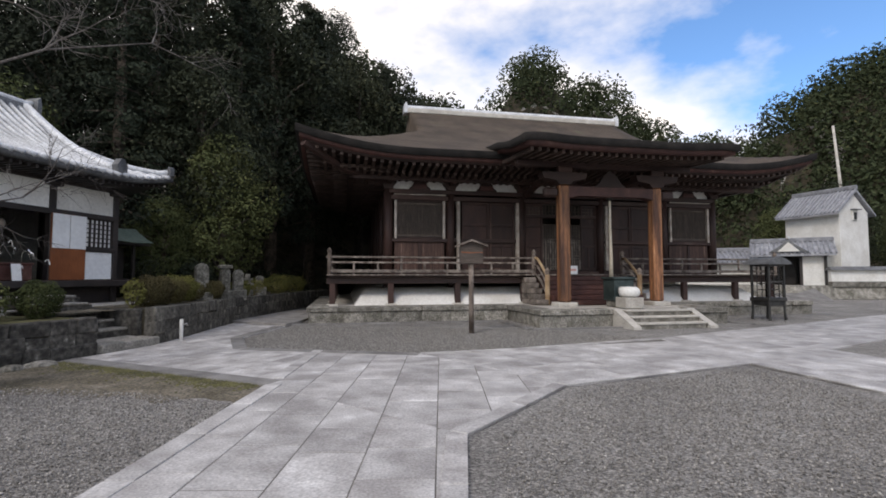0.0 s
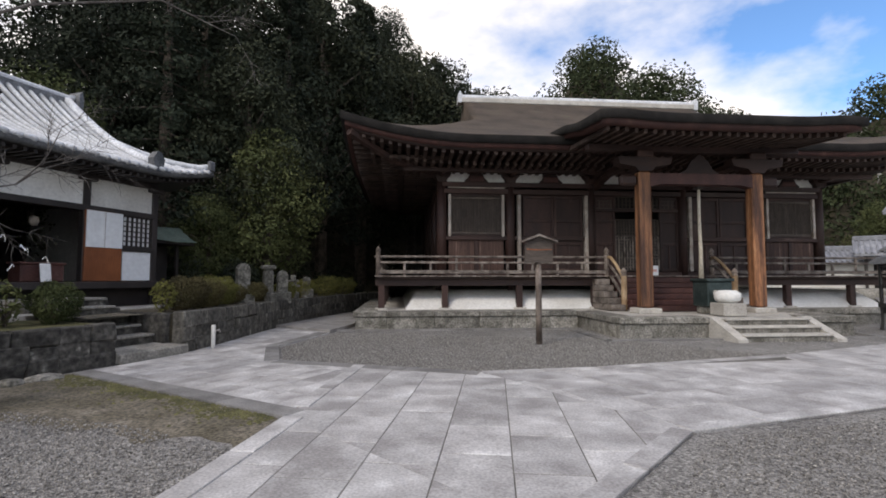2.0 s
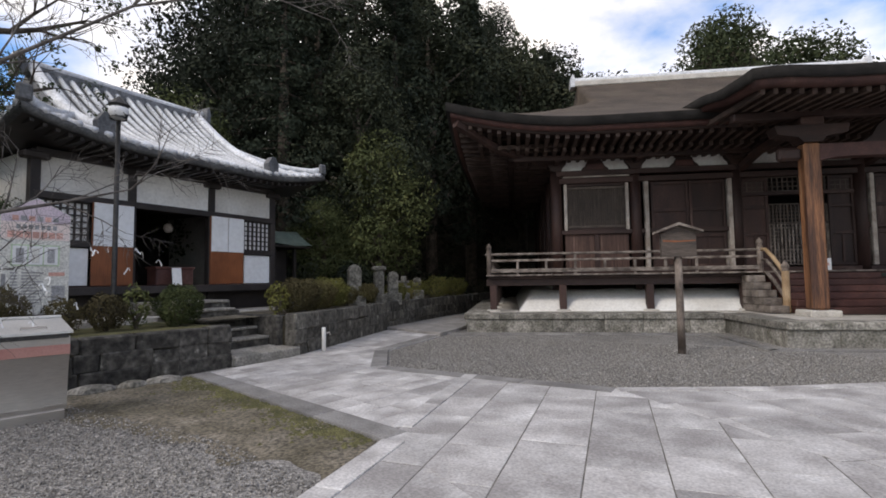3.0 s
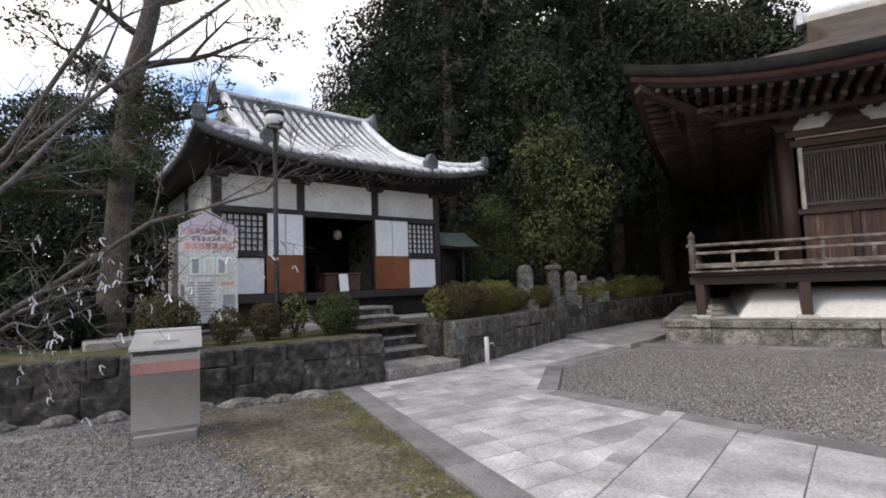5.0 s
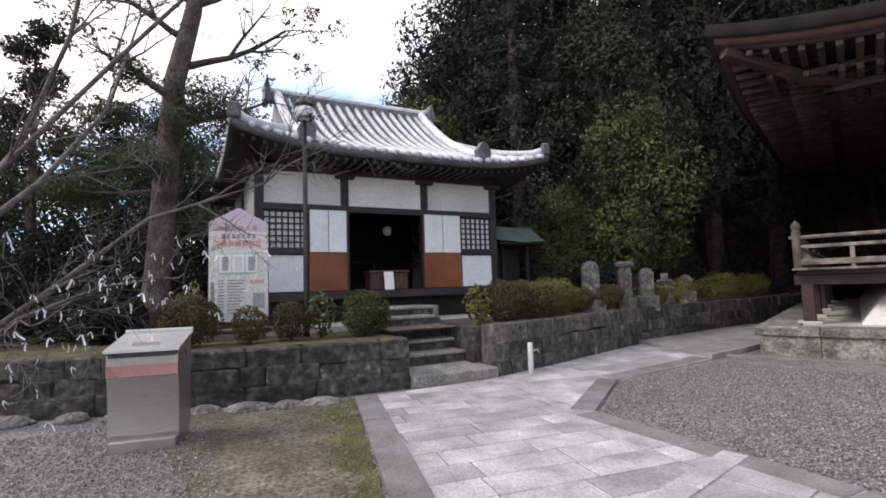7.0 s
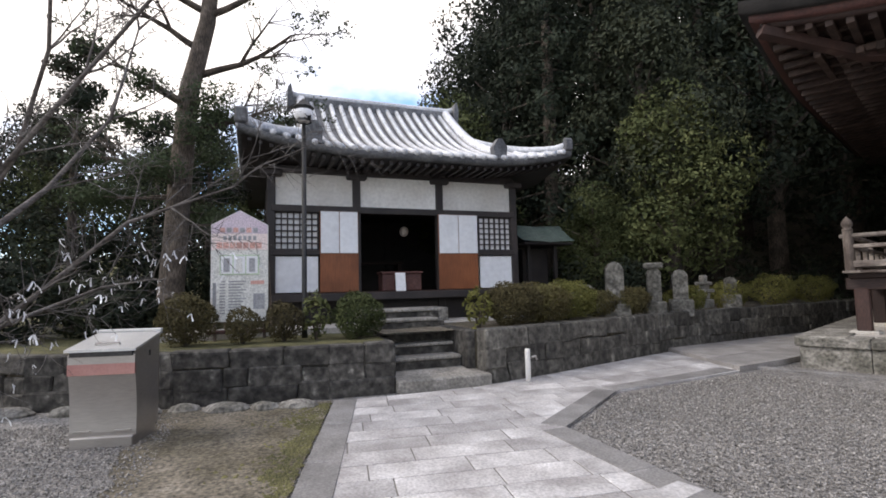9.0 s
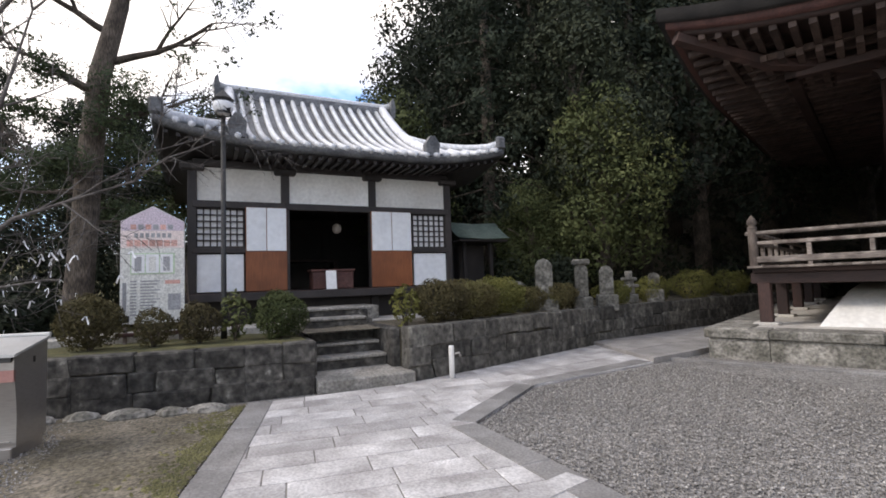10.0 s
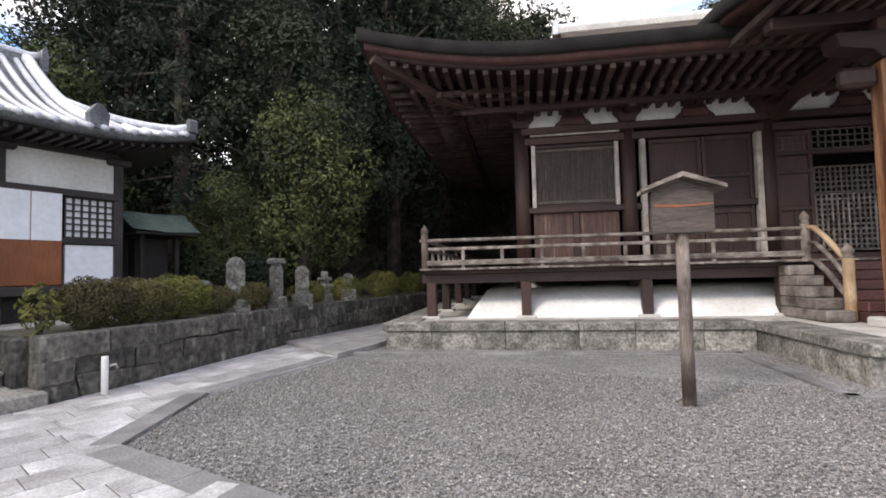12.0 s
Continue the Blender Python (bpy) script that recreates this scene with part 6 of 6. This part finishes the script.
# bare limbs
def limb(m, p, d, length, r, depth, rnd, tips, droop=0.0):
    pts, rad = [Vector(p)], [r]
    d = Vector(d).normalized()
    n = 5
    for i in range(n):
        d = (d + 0.2 * Vector((rnd.uniform(-1, 1), rnd.uniform(-1, 1), rnd.uniform(-0.8, 0.9) - droop))).normalized()
        pts.append(pts[-1] + d * length / n)
        rad.append(r * (1 - 0.7 * (i + 1) / n))
    m.tube(pts, rad, 7 if r > 0.03 else 4, False)
    if depth == 0:
        tips.append(pts[-1])
        return
    for i in range(2, n + 1):
        for _ in range(1 if depth > 1 else 2):
            e = (pts[i] - pts[i - 1]).normalized()
            s = e.orthogonal().normalized()
            s.rotate(Matrix.Rotation(rnd.uniform(0, 6.28), 3, e))
            limb(m, pts[i], e * 0.75 + s * rnd.uniform(0.5, 1.0), length * rnd.uniform(0.45, 0.65), max(0.004, rad[i] * 0.7), depth - 1, rnd, tips, droop)


rnd = random.Random(4)
ch = thing("cherry_tree", pose(-9.3, 3.1, 0), "leafless grey cherry tree with paper strips tied to its twigs", "tree")
tr = Mesh()
tr.tube([(0, 0, -0.1), (-0.05, 0.05, 0.5), (0.05, 0.1, 1.0), (0.0, 0.0, 1.9), (-0.15, -0.05, 3.0), (0.0, 0.1, 4.4), (0.2, 0.0, 6.2)], [0.19, 0.15, 0.14, 0.11, 0.1, 0.07, 0.03], 12)
tips = []
main = [((0.05, 0.1, 0.95), [(0.5, 0.9, 1.55), (1.0, 1.9, 2.35), (1.3, 2.4, 2.5), (1.5, 3.1, 2.75)], 0.04),
        ((0.0, 0.0, 1.3), [(0.4, -0.3, 1.9), (0.9, 0.6, 2.9), (1.6, 1.6, 3.9), (2.4, 2.6, 4.8), (3.1, 3.8, 5.4)], 0.042),
        ((-0.1, 0.0, 2.6), [(0.5, 0.6, 3.2), (1.4, 1.2, 4.2), (2.6, 1.6, 5.0), (3.6, 2.6, 5.5)], 0.036),
        ((-0.1, 0.0, 2.2), [(-0.5, 0.6, 3.0), (-0.6, 1.3, 4.1), (-0.3, 1.7, 5.4)], 0.05),
        ((0.0, 0.0, 1.6), [(0.5, -0.9, 2.3), (1.2, -1.6, 3.2), (2.1, -1.8, 4.3)], 0.045),
        ((0.0, 0.0, 0.8), [(0.3, 0.3, 1.0), (0.7, 0.7, 1.25), (1.2, 0.9, 1.2)], 0.03),
        ((0.0, 0.05, 1.0), [(-0.4, 0.6, 1.3), (-0.4, 1.3, 1.6), (0.0, 2.0, 1.7)], 0.035)]
for p, pts, r in main:
    path = [Vector(p)] + [Vector(q) for q in pts]
    br = Mesh()
    br.tube(path, [r * (1 - 0.75 * i / (len(path) - 1)) for i in range(len(path))], 8, False)
    for i in range(1, len(path)):
        e = (path[i] - path[i - 1]).normalized()
        for _ in range(2):
            s = e.orthogonal().normalized()
            s.rotate(Matrix.Rotation(rnd.uniform(0, 6.28), 3, e))
            limb(br, path[i], e + s * rnd.uniform(0.4, 1.0), rnd.uniform(0.7, 1.2), r * 0.35, 2, rnd, tips)
    part("bough", br, CHERRY, ch, "", True)
part("trunk", tr, CHERRY, ch, "", True)
low = sorted([t for t in tips if t.z < 2.1], key=lambda t: t.z)
for t in low[:: max(1, len(low) // 90)]:
    a = rnd.uniform(0, 360)
    part("paper_strip", Mesh().add([(-0.008, 0, 0.0), (0.008, 0.003, 0.0), (0.016, 0.01, -0.05), (0.0, 0.012, -0.05), (0.022, -0.004, -0.095), (0.006, -0.002, -0.1), (-0.01, -0.004, 0.004), (-0.045, -0.012, -0.03), (-0.036, -0.014, -0.042)], [(0, 1, 2, 3), (3, 2, 4, 5), (0, 6, 7, 8)]), WHITEP, ch).matrix_local = Matrix.Translation(t) @ pose(0, 0, 0, rnd.uniform(-30, 30), rnd.uniform(-30, 30), a)

# leaning pine
rnd = random.Random(6)
pn = thing("pine_tree", pose(-11.9, 4.9, 0.65), "tall old pine with rough bark, crooked boughs and thin needles", "tree")
tr = Mesh().tube([(0, 0, -0.1), (0.0, 0.02, 0.6), (0.02, 0.1, 1.8), (0.03, 0.18, 3.2), (0.0, 0.3, 4.8), (0.0, 0.6, 6.2), (0.0, 0.75, 8.0), (0, 0.7, 10.5)], [0.3, 0.23, 0.21, 0.2, 0.18, 0.15, 0.12, 0.06], 14)
nd2 = Mesh()
for z, dx, dy, le in ((3.9, 0.2, 1.6, 1.8), (5.1, 0.5, 1.5, 2.0), (5.6, 0.1, -1.6, 1.6), (6.3, 0.3, 1.8, 2.2), (6.4, 0.3, -1.5, 1.7), (7.2, 0.4, 1.2, 1.8), (4.4, 0.4, -1.6, 1.5), (7.6, -0.2, -1.4, 1.6), (8.6, 0.3, 1.0, 1.4), (3.0, 0.3, -1.0, 1.3)):
    tips, br = [], Mesh()
    limb(br, (0, 0.15 + 0.08 * z * (z > 4) * 0.8, z), (dx, dy, 0.45), le, 0.075, 2, rnd, tips, 0.1)
    part("bough", br, TRUNK, pn, "", True)
    for t in tips[::2]:
        leaves(nd2, t, 0.2, 24, 0.042, rnd, 0.5, 0.1)
br = Mesh()
for _ in range(16):
    a, z = rnd.uniform(0, 6.28), rnd.uniform(2.2, 4.6)
    q = (0.9 * math.cos(a) - 0.3, 1.3 * math.sin(a) - 0.2, z)
    br.tube([(0, 0.1, z - 0.1), q], [0.03, 0.01], 5)
    leaves(nd2, q, rnd.uniform(0.45, 0.8), 1000, 0.034, rnd, 0.45, 0.05)
part("trunk", tr, TRUNK, pn, "", True)
part("lower_bough", br, TRUNK, pn, "", True)
part("needles", nd2, NEEDLE, pn)

# screen of trees behind the poster board
rnd = random.Random(31)
for x, y, h, r in ((-15.0, 5.3, 5.5, 1.3), (-14.5, 2.6, 6.8, 1.3), (-17.0, 3.8, 6.0, 1.7)):
    t = thing("garden_tree", pose(x, y, 0.6), "slender dark evergreen garden tree beside the hall", "tree", "garden trees")
    part("trunk", Mesh().tube([(0, 0, -0.2), (0.05, 0, h * 0.5), (0, 0, h * 0.92)], [0.12, 0.08, 0.02], 8), TRUNK, t, "", True)
    c = Mesh()
    for i in range(12):
        z = h * (0.25 + 0.7 * i / 11)
        a = i * 2.4
        d = r * 0.6 * (1.1 - i / 12)
        leaves(c, (d * math.cos(a), d * math.sin(a), z), r * (0.62 - 0.03 * i), 620, 0.06, rnd, 0.7, 0.1)
    part("crown", c, CEDAR, t)
